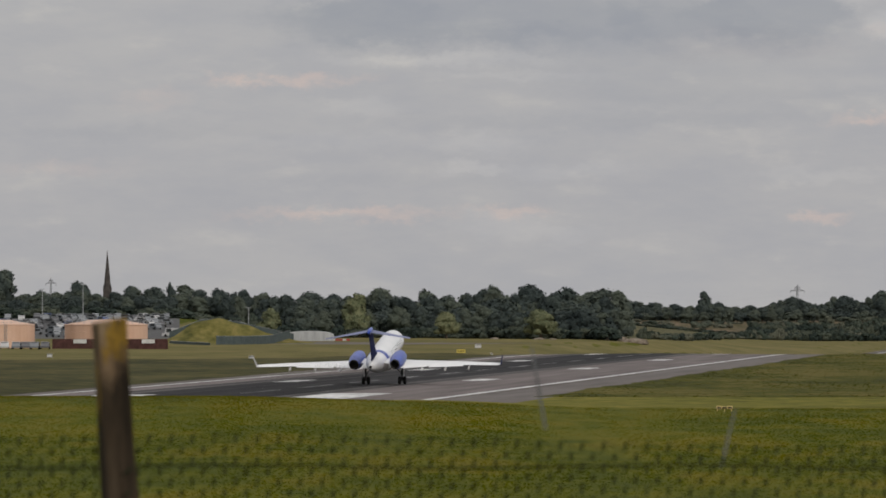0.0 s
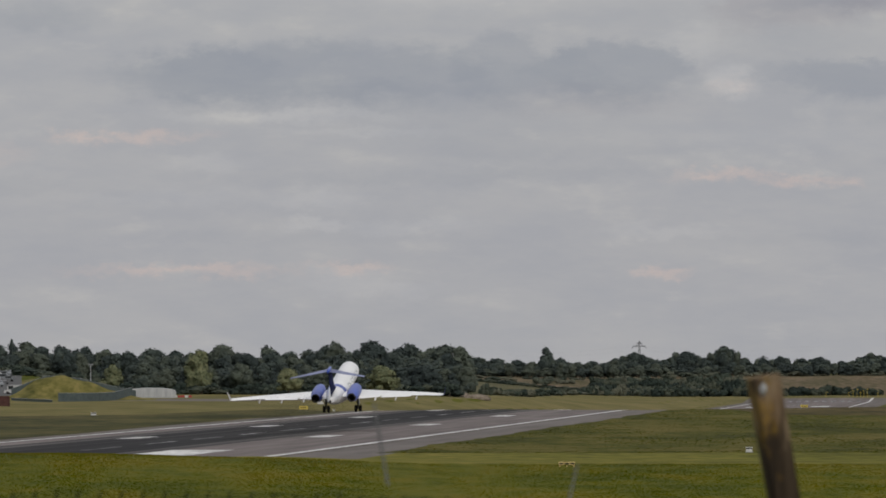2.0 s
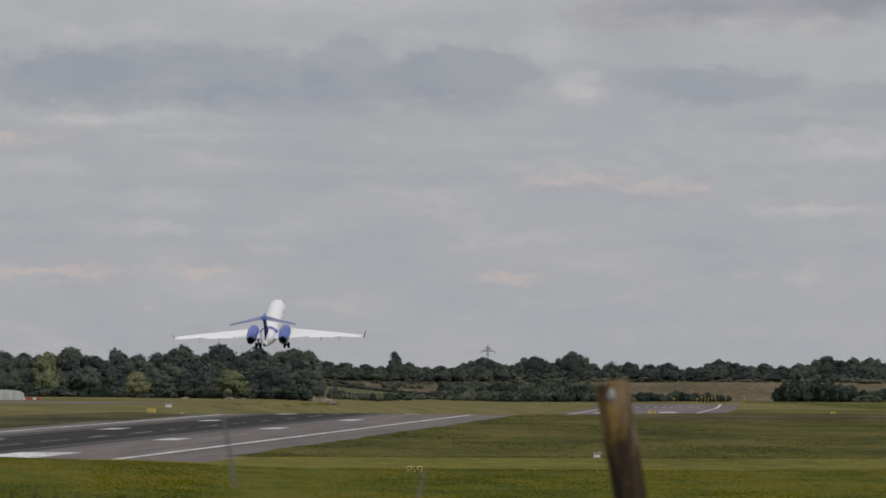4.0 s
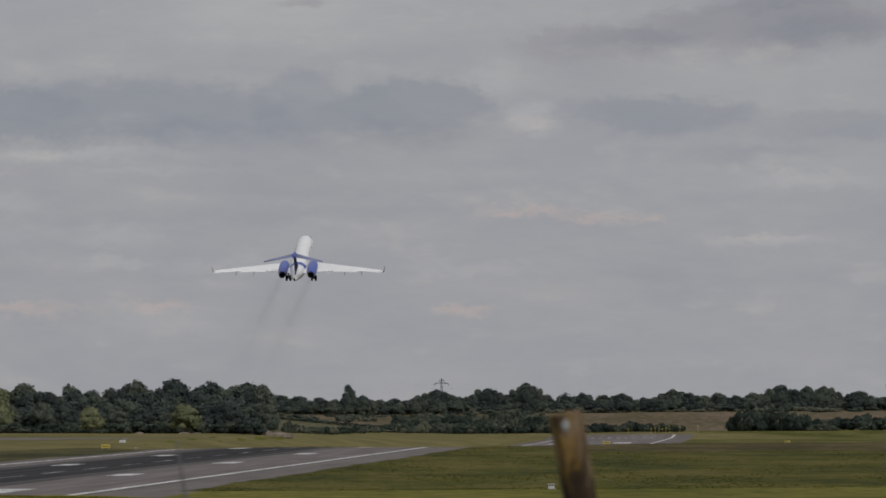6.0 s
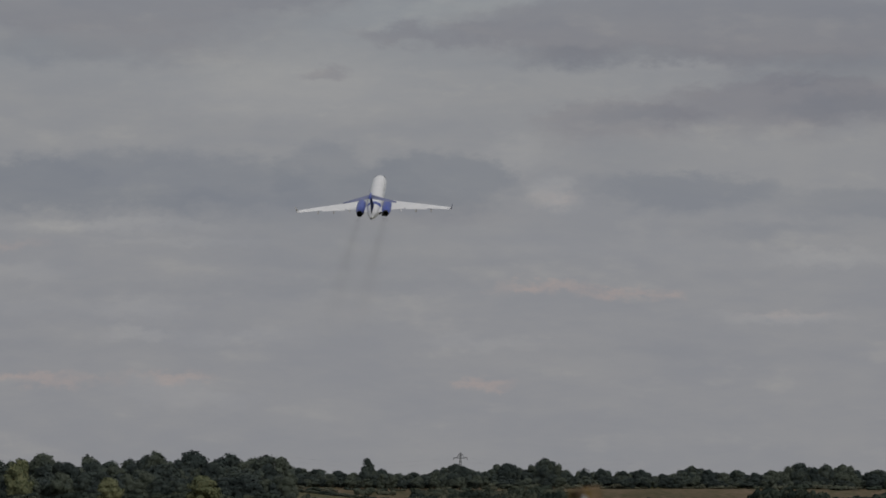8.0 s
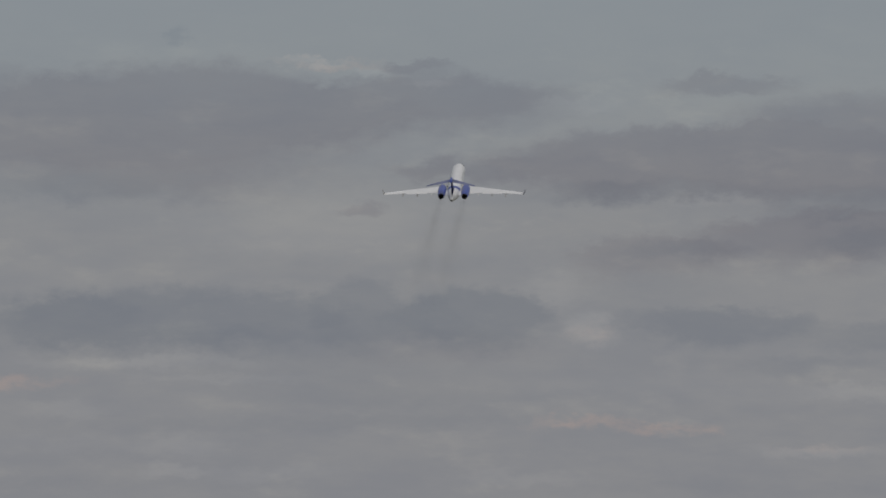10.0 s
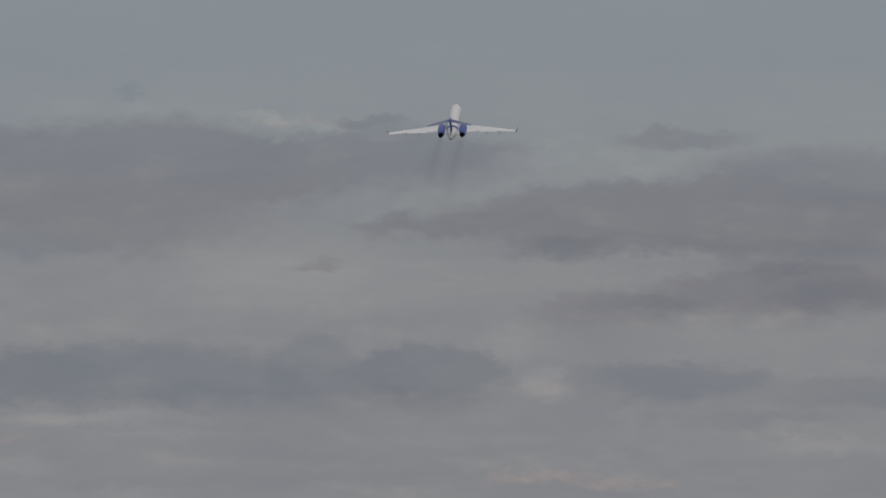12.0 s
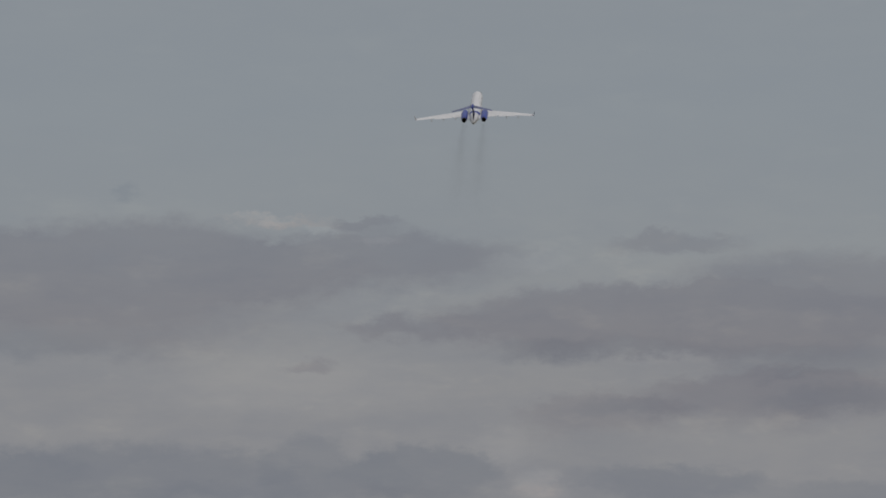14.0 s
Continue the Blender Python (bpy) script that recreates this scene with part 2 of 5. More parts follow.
PINK_CLOUDS = [
    (515, 140, 200, 18, 22, 1.0, 1.0), (430, 136, 70, 12, 14, 0.5, 1.0), (600, 382, 280, 18, 20, 1.0, 1.0), (905, 376, 110, 18, 20, 0.85, 1.0), (1445, 387, 80, 14, 16, 0.95, 1.0),
    (1560, 214, 130, 14, 18, 1.0, 1.0), (1700, 222, 120, 14, 18, 1.0, 1.0), (1776, 232, 40, 12, 12, 0.8, 1.0), (265, 170, 90, 30, 40, 0.35, 1.0), (120, 300, 180, 26, 26, 0.35, 1.0), (1575, 52, 60, 26, 26, 0.35, 1.0),
    (1110, -424, 140, 14, 14, 0.75, 0.9), (1990, 252, 120, 14, 18, 0.35, 1.0)]
build_world()

sun_data = bpy.data.lights.new("sun", "SUN")
sun_data.energy, sun_data.angle, sun_data.color = 1.5, radians(14), (1.0, 0.93, 0.84)
sun = new("sun", sun_data)
sun.matrix_world = Matrix.Translation((0, 0, 100)) @ pose(0, 0, 0, 90 - 26, 0, 30)


# ------------------------------------------------------------------ materials
def material(name, colors, scale=1.0, rough=0.8, bump=0.0, metal=0.0, detail=4, stretch=(1, 1, 1), big=0.0, bigscale=0.05, world_space=True, random_mix=0.0, coat=0.0, spec=0.5, turn=0.0, island=0.0):
    """Two or three colours mixed by a fine noise, shifted by a coarse one, with relief from the fine noise."""
    m = bpy.data.materials.new(name)
    m.use_nodes = True
    nt = m.node_tree
    N, L = nt.nodes.new, nt.links.new
    bsdf = nt.nodes["Principled BSDF"]
    bsdf.inputs["Roughness"].default_value, bsdf.inputs["Metallic"].default_value = rough, metal
    bsdf.inputs["Coat Weight"].default_value = coat
    bsdf.inputs["Specular IOR Level"].default_value = spec if rough < 0.7 else 0.06
    if world_space:
        src = N("ShaderNodeNewGeometry").outputs["Position"]
    else:
        src = N("ShaderNodeTexCoord").outputs["Object"]
    mp = N("ShaderNodeMapping")
    mp.inputs["Scale"].default_value = stretch
    if turn:
        rot = N("ShaderNodeMapping")
        rot.inputs["Rotation"].default_value = (0, 0, turn)
        L(src, rot.inputs[0])
        src = rot.outputs[0]
    L(src, mp.inputs[0])
    n1 = N("ShaderNodeTexNoise")
    n1.inputs["Scale"].default_value, n1.inputs["Detail"].default_value, n1.inputs["Roughness"].default_value = scale, detail, 0.62
    L(mp.outputs[0], n1.inputs["Vector"])
    fac = n1.outputs[0]
    if big:
        n2 = N("ShaderNodeTexNoise")
        n2.inputs["Scale"].default_value, n2.inputs["Detail"].default_value = bigscale, 3
        L(mp.outputs[0], n2.inputs["Vector"])
        a = N("ShaderNodeMath")
        a.operation = "MULTIPLY_ADD"
        L(n2.outputs[0], a.inputs[0])
        a.inputs[1].default_value = big
        b = N("ShaderNodeMath")
        b.operation = "SUBTRACT"
        L(fac, b.inputs[0])
        b.inputs[1].default_value = big * 0.5
        L(b.outputs[0], a.inputs[2])
        fac = a.outputs[0]
    if random_mix:
        info = N("ShaderNodeObjectInfo")
        a = N("ShaderNodeMath")
        a.operation = "MULTIPLY_ADD"
        L(info.outputs["Random"], a.inputs[0])
        a.inputs[1].default_value = random_mix
        b = N("ShaderNodeMath")
        b.operation = "SUBTRACT"
        L(fac, b.inputs[0])
        b.inputs[1].default_value = random_mix * 0.5
        L(b.outputs[0], a.inputs[2])
        fac = a.outputs[0]
    if island:
        geo = N("ShaderNodeNewGeometry")
        a = N("ShaderNodeMath")
        a.operation = "MULTIPLY_ADD"
        L(geo.outputs["Random Per Island"], a.inputs[0])
        a.inputs[1].default_value = island
        b = N("ShaderNodeMath")
        b.operation = "SUBTRACT"
        L(fac, b.inputs[0])
        b.inputs[1].default_value = island * 0.5
        L(b.outputs[0], a.inputs[2])
        fac = a.outputs[0]
    ramp = N("ShaderNodeValToRGB")
    L(fac, ramp.inputs[0])
    el = ramp.color_ramp.elements
    el[0].position, el[0].color = 0.32, (*colors[0], 1)
    el[1].position, el[1].color = 0.68, (*colors[-1], 1)
    if len(colors) == 3:
        el.new(0.5).color = (*colors[1], 1)
    L(ramp.outputs[0], bsdf.inputs["Base Color"])
    if bump:
        bp = N("ShaderNodeBump")
        bp.inputs["Strength"].default_value, bp.inputs["Distance"].default_value = min(1, bump), bump
        L(n1.outputs[0], bp.inputs["Height"])
        L(bp.outputs[0], bsdf.inputs["Normal"])
    return m


M_GRASS = material("grass_sward", [(0.048, 0.058, 0.001), (0.074, 0.079, 0.002), (0.104, 0.091, 0.005)], 0.3, 0.95, 0.1, stretch=(1, 0.2, 1), big=1.1, bigscale=0.06, detail=3)
M_MOUND = material("mound_grass", [(0.055, 0.056, 0.014), (0.115, 0.104, 0.028), (0.19, 0.155, 0.055)], 0.35, 0.95, 0.1, stretch=(1, 0.3, 1), big=0.7, bigscale=0.1, detail=6)
M_TUFT = material("grass_blades", [(0.049, 0.060, 0.0006), (0.077, 0.083, 0.0014), (0.108, 0.097, 0.004)], 0.3, 0.9, stretch=(1, 0.2, 1), big=1.1, bigscale=0.06, detail=2)
M_NEARVERGE = material("striped_grass", [(0.030, 0.032, 0.003), (0.058, 0.059, 0.005), (0.100, 0.083, 0.020)], 0.9, 0.95, 0.1, stretch=(0.4, 0.12, 1), big=1.0, bigscale=0.12, detail=8)
M_CLUMP = material("grass_clumps", [(0.034, 0.041, 0.003), (0.064, 0.068, 0.005), (0.105, 0.088, 0.018)], 0.6, 0.95, 0.0, stretch=(0.4, 0.12, 1), big=0.8, bigscale=0.12, detail=6, island=0.25)
M_MOWN = material("mown_grass", [(0.060, 0.062, 0.006), (0.112, 0.106, 0.014), (0.172, 0.146, 0.032)], 0.6, 0.95, 0.05, stretch=(0.6, 0.2, 1), big=0.6, detail=8)
M_VERGE = material("dark_rough_grass", [(0.027, 0.028, 0.009), (0.051, 0.049, 0.016), (0.080, 0.070, 0.025)], 0.8, 0.95, 0.1, stretch=(0.45, 0.13, 1), big=0.9, bigscale=0.12, detail=8)
M_PALE = material("pale_far_grass", [(0.096, 0.087, 0.028), (0.122, 0.106, 0.038), (0.150, 0.126, 0.049)], 0.5, 0.95, 0.05, stretch=(0.3, 0.09, 1), big=0.9, bigscale=0.12, detail=8)
M_HEATH = material("dry_heath", [(0.055, 0.052, 0.024), (0.10, 0.08, 0.045), (0.16, 0.115, 0.08)], 0.3, 0.95, 0.1, stretch=(1, 0.3, 1), big=0.6, bigscale=0.02)
M_ASPHALT = material("runway_asphalt", [(0.105, 0.090, 0.087), (0.138, 0.119, 0.115), (0.172, 0.150, 0.144)], 0.8, 0.85, 0.01, stretch=(0.6, 0.02, 1), big=0.6, bigscale=0.12, detail=8, turn=RUN_ANGLE)
M_RUBBER = material("rubber_stain", [(0.010, 0.010, 0.011), (0.018, 0.017, 0.018), (0.042, 0.039, 0.038)], 0.9, 0.8, 0.0, stretch=(0.9, 0.004, 1), big=0.8, bigscale=0.3, detail=6, turn=RUN_ANGLE)
M_RUBBER_THIN = material("thin_rubber_stain", [(0.034, 0.032, 0.032), (0.070, 0.066, 0.064), (0.115, 0.107, 0.103)], 0.9, 0.8, 0.0, stretch=(0.9, 0.006, 1), big=0.8, bigscale=0.3, detail=6, turn=RUN_ANGLE)
M_SHOULDER = material("shoulder_asphalt", [(0.095, 0.085, 0.080), (0.128, 0.114, 0.107), (0.150, 0.136, 0.128)], 0.6, 0.9, 0.01, stretch=(0.6, 0.03, 1), big=0.6, bigscale=0.1, detail=8, turn=RUN_ANGLE)
M_WORN_PAINT = material("worn_blackened_paint", [(0.05, 0.05, 0.051), (0.13, 0.13, 0.13), (0.30, 0.30, 0.295)], 0.9, 0.8, 0.0, stretch=(1, 0.05, 1), big=0.6, bigscale=0.2)
M_PAINT = material("runway_paint", [(0.26, 0.26, 0.255), (0.50, 0.50, 0.49), (0.66, 0.66, 0.65)], 0.9, 0.7, 0.0, stretch=(1, 0.2, 1), big=0.4, bigscale=0.2)
# distance haze put into the colours: dark leaves and scrub lightened and blued
M_LEAF = material("leaves_dark_hazed", [(0.040, 0.052, 0.050), (0.058, 0.073, 0.065), (0.082, 0.097, 0.076)], 0.25, 0.75, 0.0, big=0.5, bigscale=0.15, random_mix=0.5, island=0.06)
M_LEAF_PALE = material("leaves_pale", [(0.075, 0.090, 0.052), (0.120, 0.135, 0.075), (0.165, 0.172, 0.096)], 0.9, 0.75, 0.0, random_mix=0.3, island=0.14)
M_SCRUB = material("scrub_hazed", [(0.029, 0.040, 0.034), (0.047, 0.060, 0.047), (0.072, 0.082, 0.060)], 0.3, 0.8, 0.0, random_mix=0.6, island=0.06)
# paler again, for the haze over the far scrub
M_SCRUB_PALE = material("pale_scrub_hazed", [(0.050, 0.064, 0.050), (0.080, 0.093, 0.070), (0.118, 0.122, 0.090)], 0.3, 0.8, 0.0, random_mix=0.6, island=0.06)
M_BARK = material("bark", [(0.05, 0.04, 0.03), (0.11, 0.09, 0.07)], 3, 0.9, 0.02, stretch=(1, 1, 0.3))
M_WHITE = material("white_aircraft_paint", [(0.66, 0.665, 0.67), (0.74, 0.74, 0.74)], 0.6, 0.32, world_space=False, big=0.3, bigscale=0.15, coat=0.3)
M_BLUE = material("blue_aircraft_paint", [(0.020, 0.050, 0.29), (0.034, 0.074, 0.36)], 0.6, 0.40, world_space=False, coat=0.22, spec=0.3)
M_TAIL = material("pale_blue_aircraft_paint", [(0.12, 0.14, 0.26), (0.15, 0.17, 0.30)], 0.6, 0.45, world_space=False, spec=0.3)
M_NAVY = material("dark_blue_aircraft_paint", [(0.008, 0.012, 0.055), (0.013, 0.019, 0.08)], 0.6, 0.72, world_space=False)
M_SOOT = material("sooted_nozzle", [(0.012, 0.012, 0.013), (0.03, 0.028, 0.027)], 3, 0.6, world_space=False, metal=0.3)
M_GREY = material("grey_paint_and_shade", [(0.28, 0.27, 0.25), (0.42, 0.41, 0.39)], 1.2, 0.4, world_space=False, big=0.4)
M_TYRE = material("tyre_rubber", [(0.012, 0.012, 0.012), (0.028, 0.028, 0.028)], 8, 0.85, world_space=False)
M_METAL = material("bare_metal", [(0.4, 0.4, 0.4), (0.55, 0.55, 0.55)], 4, 0.35, world_space=False, metal=0.9)
M_GEAR = material("dark_gear_grey", [(0.06, 0.06, 0.062), (0.11, 0.11, 0.112)], 3, 0.5, world_space=False)
M_GLASS = material("dark_window", [(0.015, 0.018, 0.02), (0.03, 0.033, 0.036)], 2, 0.12, world_space=False)


def post_material(name, turn, spread):
    """Split grey-brown timber, dark patches denser towards the bottom, yellow lichen spreading from the top."""
    m = bpy.data.materials.new(name)
    m.use_nodes = True
    nt = m.node_tree
    N, L = nt.nodes.new, nt.links.new
    bsdf = nt.nodes["Principled BSDF"]
    bsdf.inputs["Roughness"].default_value, bsdf.inputs["Specular IOR Level"].default_value = 0.9, 0.1
    tc = N("ShaderNodeTexCoord")

    def tex(scale, stretch, detail=5, shift=0.0):
        mp = N("ShaderNodeMapping")
        mp.inputs["Scale"].default_value, mp.inputs["Location"].default_value = stretch, (shift + turn, shift - 0.4 * turn, shift)
        L(tc.outputs["Object"], mp.inputs[0])
        n = N("ShaderNodeTexNoise")
        n.inputs["Scale"].default_value, n.inputs["Detail"].default_value, n.inputs["Roughness"].default_value = scale, detail, 0.65
        L(mp.outputs[0], n.inputs["Vector"])
        return n.outputs[0]

    def ramp(x, stops):
        r = N("ShaderNodeValToRGB")
        L(x, r.inputs[0])
        e = r.color_ramp.elements
        e[0].position, e[0].color = stops[0][0], (*stops[0][1], 1)
        e[1].position, e[1].color = stops[-1][0], (*stops[-1][1], 1)
        for q, c in stops[1:-1]:
            e.new(q).color = (*c, 1)
        return r.outputs[0]

    def mix(f, a, c):
        n = N("ShaderNodeMix")
        n.data_type = "RGBA"
        L(f, n.inputs[0]), L(a, n.inputs[6]), L(c, n.inputs[7])
        return n.outputs[2]

    grain = tex(14, (1, 1, 0.12))
    wood = ramp(grain, [(0.32, (0.035, 0.025, 0.017)), (0.48, (0.14, 0.096, 0.058)), (0.68, (0.26, 0.20, 0.13))])
    sep = N("ShaderNodeSeparateXYZ")
    L(tc.outputs["Object"], sep.inputs[0])
    low = N("ShaderNodeMapRange")
    low.inputs[1].default_value, low.inputs[2].default_value, low.inputs[3].default_value, low.inputs[4].default_value = -0.15, -0.55, -0.08, 0.45
    L(sep.outputs[2], low.inputs[0])
    patch_fac = N("ShaderNodeMath")
    L(tex(6, (1, 1, 0.5), 4, 3.1), patch_fac.inputs[0]), L(low.outputs[0], patch_fac.inputs[1])
    dark_patches = ramp(patch_fac.outputs[0], [(0.42, (0, 0, 0)), (0.58, (0.9, 0.9, 0.9))])
    dark = ramp(grain, [(0.3, (0.010, 0.008, 0.006)), (0.7, (0.045, 0.033, 0.022))])
    col = mix(dark_patches, wood, dark)
    top = N("ShaderNodeMapRange")
    top.inputs[1].default_value, top.inputs[2].default_value, top.inputs[3].default_value, top.inputs[4].default_value = -0.65, -0.02, -0.16, 0.03
    L(sep.outputs[2], top.inputs[0])
    add = N("ShaderNodeMath")
    L(tex(10, (1, 1, 0.35), 7, 7.7), add.inputs[0]), L(top.outputs[0], add.inputs[1])
    lichen = ramp(add.outputs[0], [(0.56 - spread, (0, 0, 0)), (0.62 - spread, (0.5 + 4 * spread,) * 3)])
    gold = ramp(tex(40, (1, 1, 1)), [(0.3, (0.10, 0.060, 0.012)), (0.7, (0.27, 0.165, 0.022))])
    L(mix(lichen, col, gold), bsdf.inputs["Base Color"])
    bump = N("ShaderNodeBump")
    bump.inputs["Strength"].default_value, bump.inputs["Distance"].default_value = 0.8, 0.01
    L(grain, bump.inputs["Height"]), L(bump.outputs[0], bsdf.inputs["Normal"])
    return m


M_POSTS = [post_material("weathered_post_" + n, t, q) for n, t, q in (("gold", 2.9, 0.085), ("brown", 0.0, 0.02))]
M_WIRE = material("dull_wire", [(0.008, 0.013, 0.006), (0.020, 0.028, 0.014)], 20, 0.75, world_space=False)
M_TANK = material("peach_tank_paint", [(0.48, 0.30, 0.21), (0.58, 0.385, 0.285)], 0.3, 0.6, world_space=False, stretch=(1, 1, 0.3), big=0.4, bigscale=0.1)
M_BROWN = material("brown_brick_wall", [(0.05, 0.026, 0.024), (0.09, 0.045, 0.04)], 1.0, 0.9, 0.01)
M_EARTH = material("bare_earth", [(0.09, 0.075, 0.06), (0.16, 0.13, 0.10), (0.24, 0.21, 0.17)], 1.2, 0.9, 0.05, big=0.5, bigscale=0.4)
M_STONE = material("church_stone", [(0.045, 0.040, 0.040), (0.08, 0.072, 0.068)], 0.6, 0.9, 0.02, big=0.4)
M_SHED = material("grey_sheeting", [(0.30, 0.31, 0.32), (0.44, 0.45, 0.46)], 0.5, 0.6, 0.01, stretch=(3, 1, 0.4))
M_FENCE = material("green_fence_mesh", [(0.055, 0.070, 0.072), (0.085, 0.105, 0.105)], 1.0, 0.7)
M_STEEL = material("galvanised_steel", [(0.22, 0.23, 0.24), (0.34, 0.35, 0.36)], 1.0, 0.5, metal=0.3)
M_PYLON = material("dark_weathered_steel", [(0.09, 0.095, 0.10), (0.15, 0.155, 0.16)], 1.0, 0.7)
M_LOOSE = material("tarnished_wire", [(0.06, 0.063, 0.066), (0.11, 0.115, 0.12)], 6.0, 0.6, world_space=False)
M_ROUGH = material("brown_rough_grass", [(0.034, 0.028, 0.009), (0.064, 0.051, 0.017), (0.105, 0.081, 0.033)], 0.8, 0.95, 0.1, stretch=(0.45, 0.13, 1), big=0.9, bigscale=0.12, detail=8)
M_MEADOW = material("green_far_grass", [(0.045, 0.050, 0.006), (0.078, 0.078, 0.013), (0.120, 0.108, 0.028)], 0.5, 0.95, 0.05, stretch=(0.3, 0.09, 1), big=0.9, bigscale=0.12, detail=8)
M_SCRUBLAND = material("scrubby_heath", [(0.045, 0.048, 0.020), (0.080, 0.076, 0.036), (0.125, 0.108, 0.062)], 0.3, 0.95, 0.1, stretch=(1, 0.3, 1), big=0.7, bigscale=0.03)
M_DRY = material("dry_grass_blades", [(0.058, 0.056, 0.004), (0.096, 0.085, 0.010), (0.134, 0.112, 0.023)], 0.5, 0.9, stretch=(1, 0.2, 1), big=0.8, bigscale=0.05, detail=2)
M_YELLOW = material("yellow_sign", [(0.40, 0.31, 0.05), (0.52, 0.41, 0.08)], 2.0, 0.5, world_space=False)
M_ORANGE = material("orange_lamp_housing", [(0.42, 0.28, 0.08), (0.66, 0.52, 0.24)], 3.0, 0.5, world_space=False)
M_BOX = material("white_cabinet", [(0.40, 0.40, 0.39), (0.55, 0.55, 0.54)], 2.0, 0.5, world_space=False)
M_TARMAC = material("car_park_tarmac", [(0.07, 0.07, 0.072), (0.11, 0.11, 0.11)], 0.3, 0.9)
CAR_PAINTS = [material("car_paint_" + n, [c, tuple(min(1, k * 1.15) for k in c)], 0.5, 0.3, world_space=False, coat=0.6)
              for n, c in (("silver", (0.13, 0.14, 0.15)), ("white", (0.36, 0.36, 0.36)), ("dark_grey", (0.07, 0.07, 0.075)), ("blue", (0.06, 0.09, 0.2)), ("red", (0.3, 0.04, 0.035)))]


# ------------------------------------------------------------------ mesh helpers
def mesh_of(bm, mat, smooth=False, name="mesh"):
    me = bpy.data.meshes.new(name)
    bm.to_mesh(me)
    bm.free()
    if smooth:
        for p in me.polygons:
            p.use_smooth = True
    for m in (mat if isinstance(mat, (list, tuple)) else [mat]):
        me.materials.append(m)
    return me


def part(name, bm, mat, parent=None, label="", smooth=False):
    ob = new(name, mesh_of(bm, mat, smooth, name))
    ob.parent = parent
    if label:
        ob["label"] = label
    return ob


def child(name, me, parent, m=None):
    ob = new(name, me)
    ob.parent = parent
    if m is not None:
        ob.matrix_basis = m
    return ob


def empty(name, m=None):
    ob = new(name)
    ob.empty_display_size = 0.5
    if m is not None:
        ob.matrix_basis = m
    return ob


def box(bm, x0, x1, y0, y1, z0, z1, bevel=0.0):
    r = bmesh.ops.create_cube(bm, size=1)
    bmesh.ops.scale(bm, vec=(x1 - x0, y1 - y0, z1 - z0), verts=r["verts"])
    bmesh.ops.translate(bm, vec=((x0 + x1) / 2, (y0 + y1) / 2, (z0 + z1) / 2), verts=r["verts"])
    if bevel:
        edges = list({e for v in r["verts"] for e in v.link_edges})
        bmesh.ops.bevel(bm, geom=edges, offset=bevel, segments=2, affect="EDGES")
    return bm


def loft(bm, rings, cap=True):
    """Skin over rings of points, each ring of the same count."""
    made = [[bm.verts.new(p) for p in ring] for ring in rings]
    n = len(made[0])
    for a, b in zip(made, made[1:]):
        for i in range(n):
            bm.faces.new((a[i], a[(i + 1) % n], b[(i + 1) % n], b[i]))
    if cap:
        bm.faces.new(made[0][::-1])
        bm.faces.new(made[-1])
    bmesh.ops.recalc_face_normals(bm, faces=bm.faces)
    return bm


def ring(y, rx, rz, x=0.0, z=0.0, n=24):
    return [(x + rx * math.cos(2 * math.pi * i / n), y, z + rz * math.sin(2 * math.pi * i / n)) for i in range(n)]


def tube(bm, a, b, r0, r1=None, n=10):
    a, b = Vector(a), Vector(b)
    r1 = r0 if r1 is None else r1
    d = (b - a).normalized()
    s = d.cross(Vector((0, 0, 1)) if abs(d.z) < 0.9 else Vector((1, 0, 0))).normalized()
    t = d.cross(s)
    rings = []
    for p, r in ((a, r0), (b, r1)):
        rings.append([p + r * (math.cos(2 * math.pi * i / n) * s + math.sin(2 * math.pi * i / n) * t) for i in range(n)])
    return loft(bm, rings)


def foil(bm, stations):
    """A wing or fin: stations of (leading point, trailing point, thickness, up vector)."""
    rings = []
    for le, te, th, up in stations:
        le, te, up = Vector(le), Vector(te), Vector(up)
        prof = [(0.0, 0.0), (0.03, 0.5), (0.12, 0.9), (0.35, 1.0), (0.7, 0.55), (0.98, 0.08), (1.0, 0.0), (0.98, -0.06), (0.7, -0.3), (0.35, -0.6), (0.12, -0.6), (0.03, -0.4)]
        rings.append([le + (te - le) * a + up * (b * th * 0.6) for a, b in prof])
    return loft(bm, rings)


# ------------------------------------------------------------------ ground
def sheet(name, xs, ys, mat, lift=0.0, label="", kind="structure", category="", zf=None):
    zf = zf or ground_z
    verts = [(x, y, zf(x, y) + lift) for y in ys for x in xs]
    n = len(xs)
    faces = [(j * n + i, j * n + i + 1, (j + 1) * n + i + 1, (j + 1) * n + i) for j in range(len(ys) - 1) for i in range(n - 1)]
    me = bpy.data.meshes.new(name)
    me.from_pydata(verts, [], faces)
    me.materials.append(mat)
    for p in me.polygons:
        p.use_smooth = True
    return tagged(new(name, me), label, category, kind=kind)


XS = [-3000, -1800, -1000, -600, -400, -300] + list(range(-240, 520, 6)) + [560, 640, 760, 1000, 1500, 2200, 3000]
YS = [-600, -300, -100, -40, 0, 10] + list(range(20, 300, 10)) + list(range(300, 1300, 20)) + list(range(1300, 3900, 12)) + list(range(3900, 5000, 100))
sheet("ground", XS, YS, M_GRASS, 0, "open airfield ground with long green and yellowing grass", category="grass field")


def run_point(along, across, lift):
    p = RUN_MID + RUN_DIR * along + RUN_RIGHT * across
    z = ground_z(p.x, p.y) + lift
    return (p.x, p.y, z)


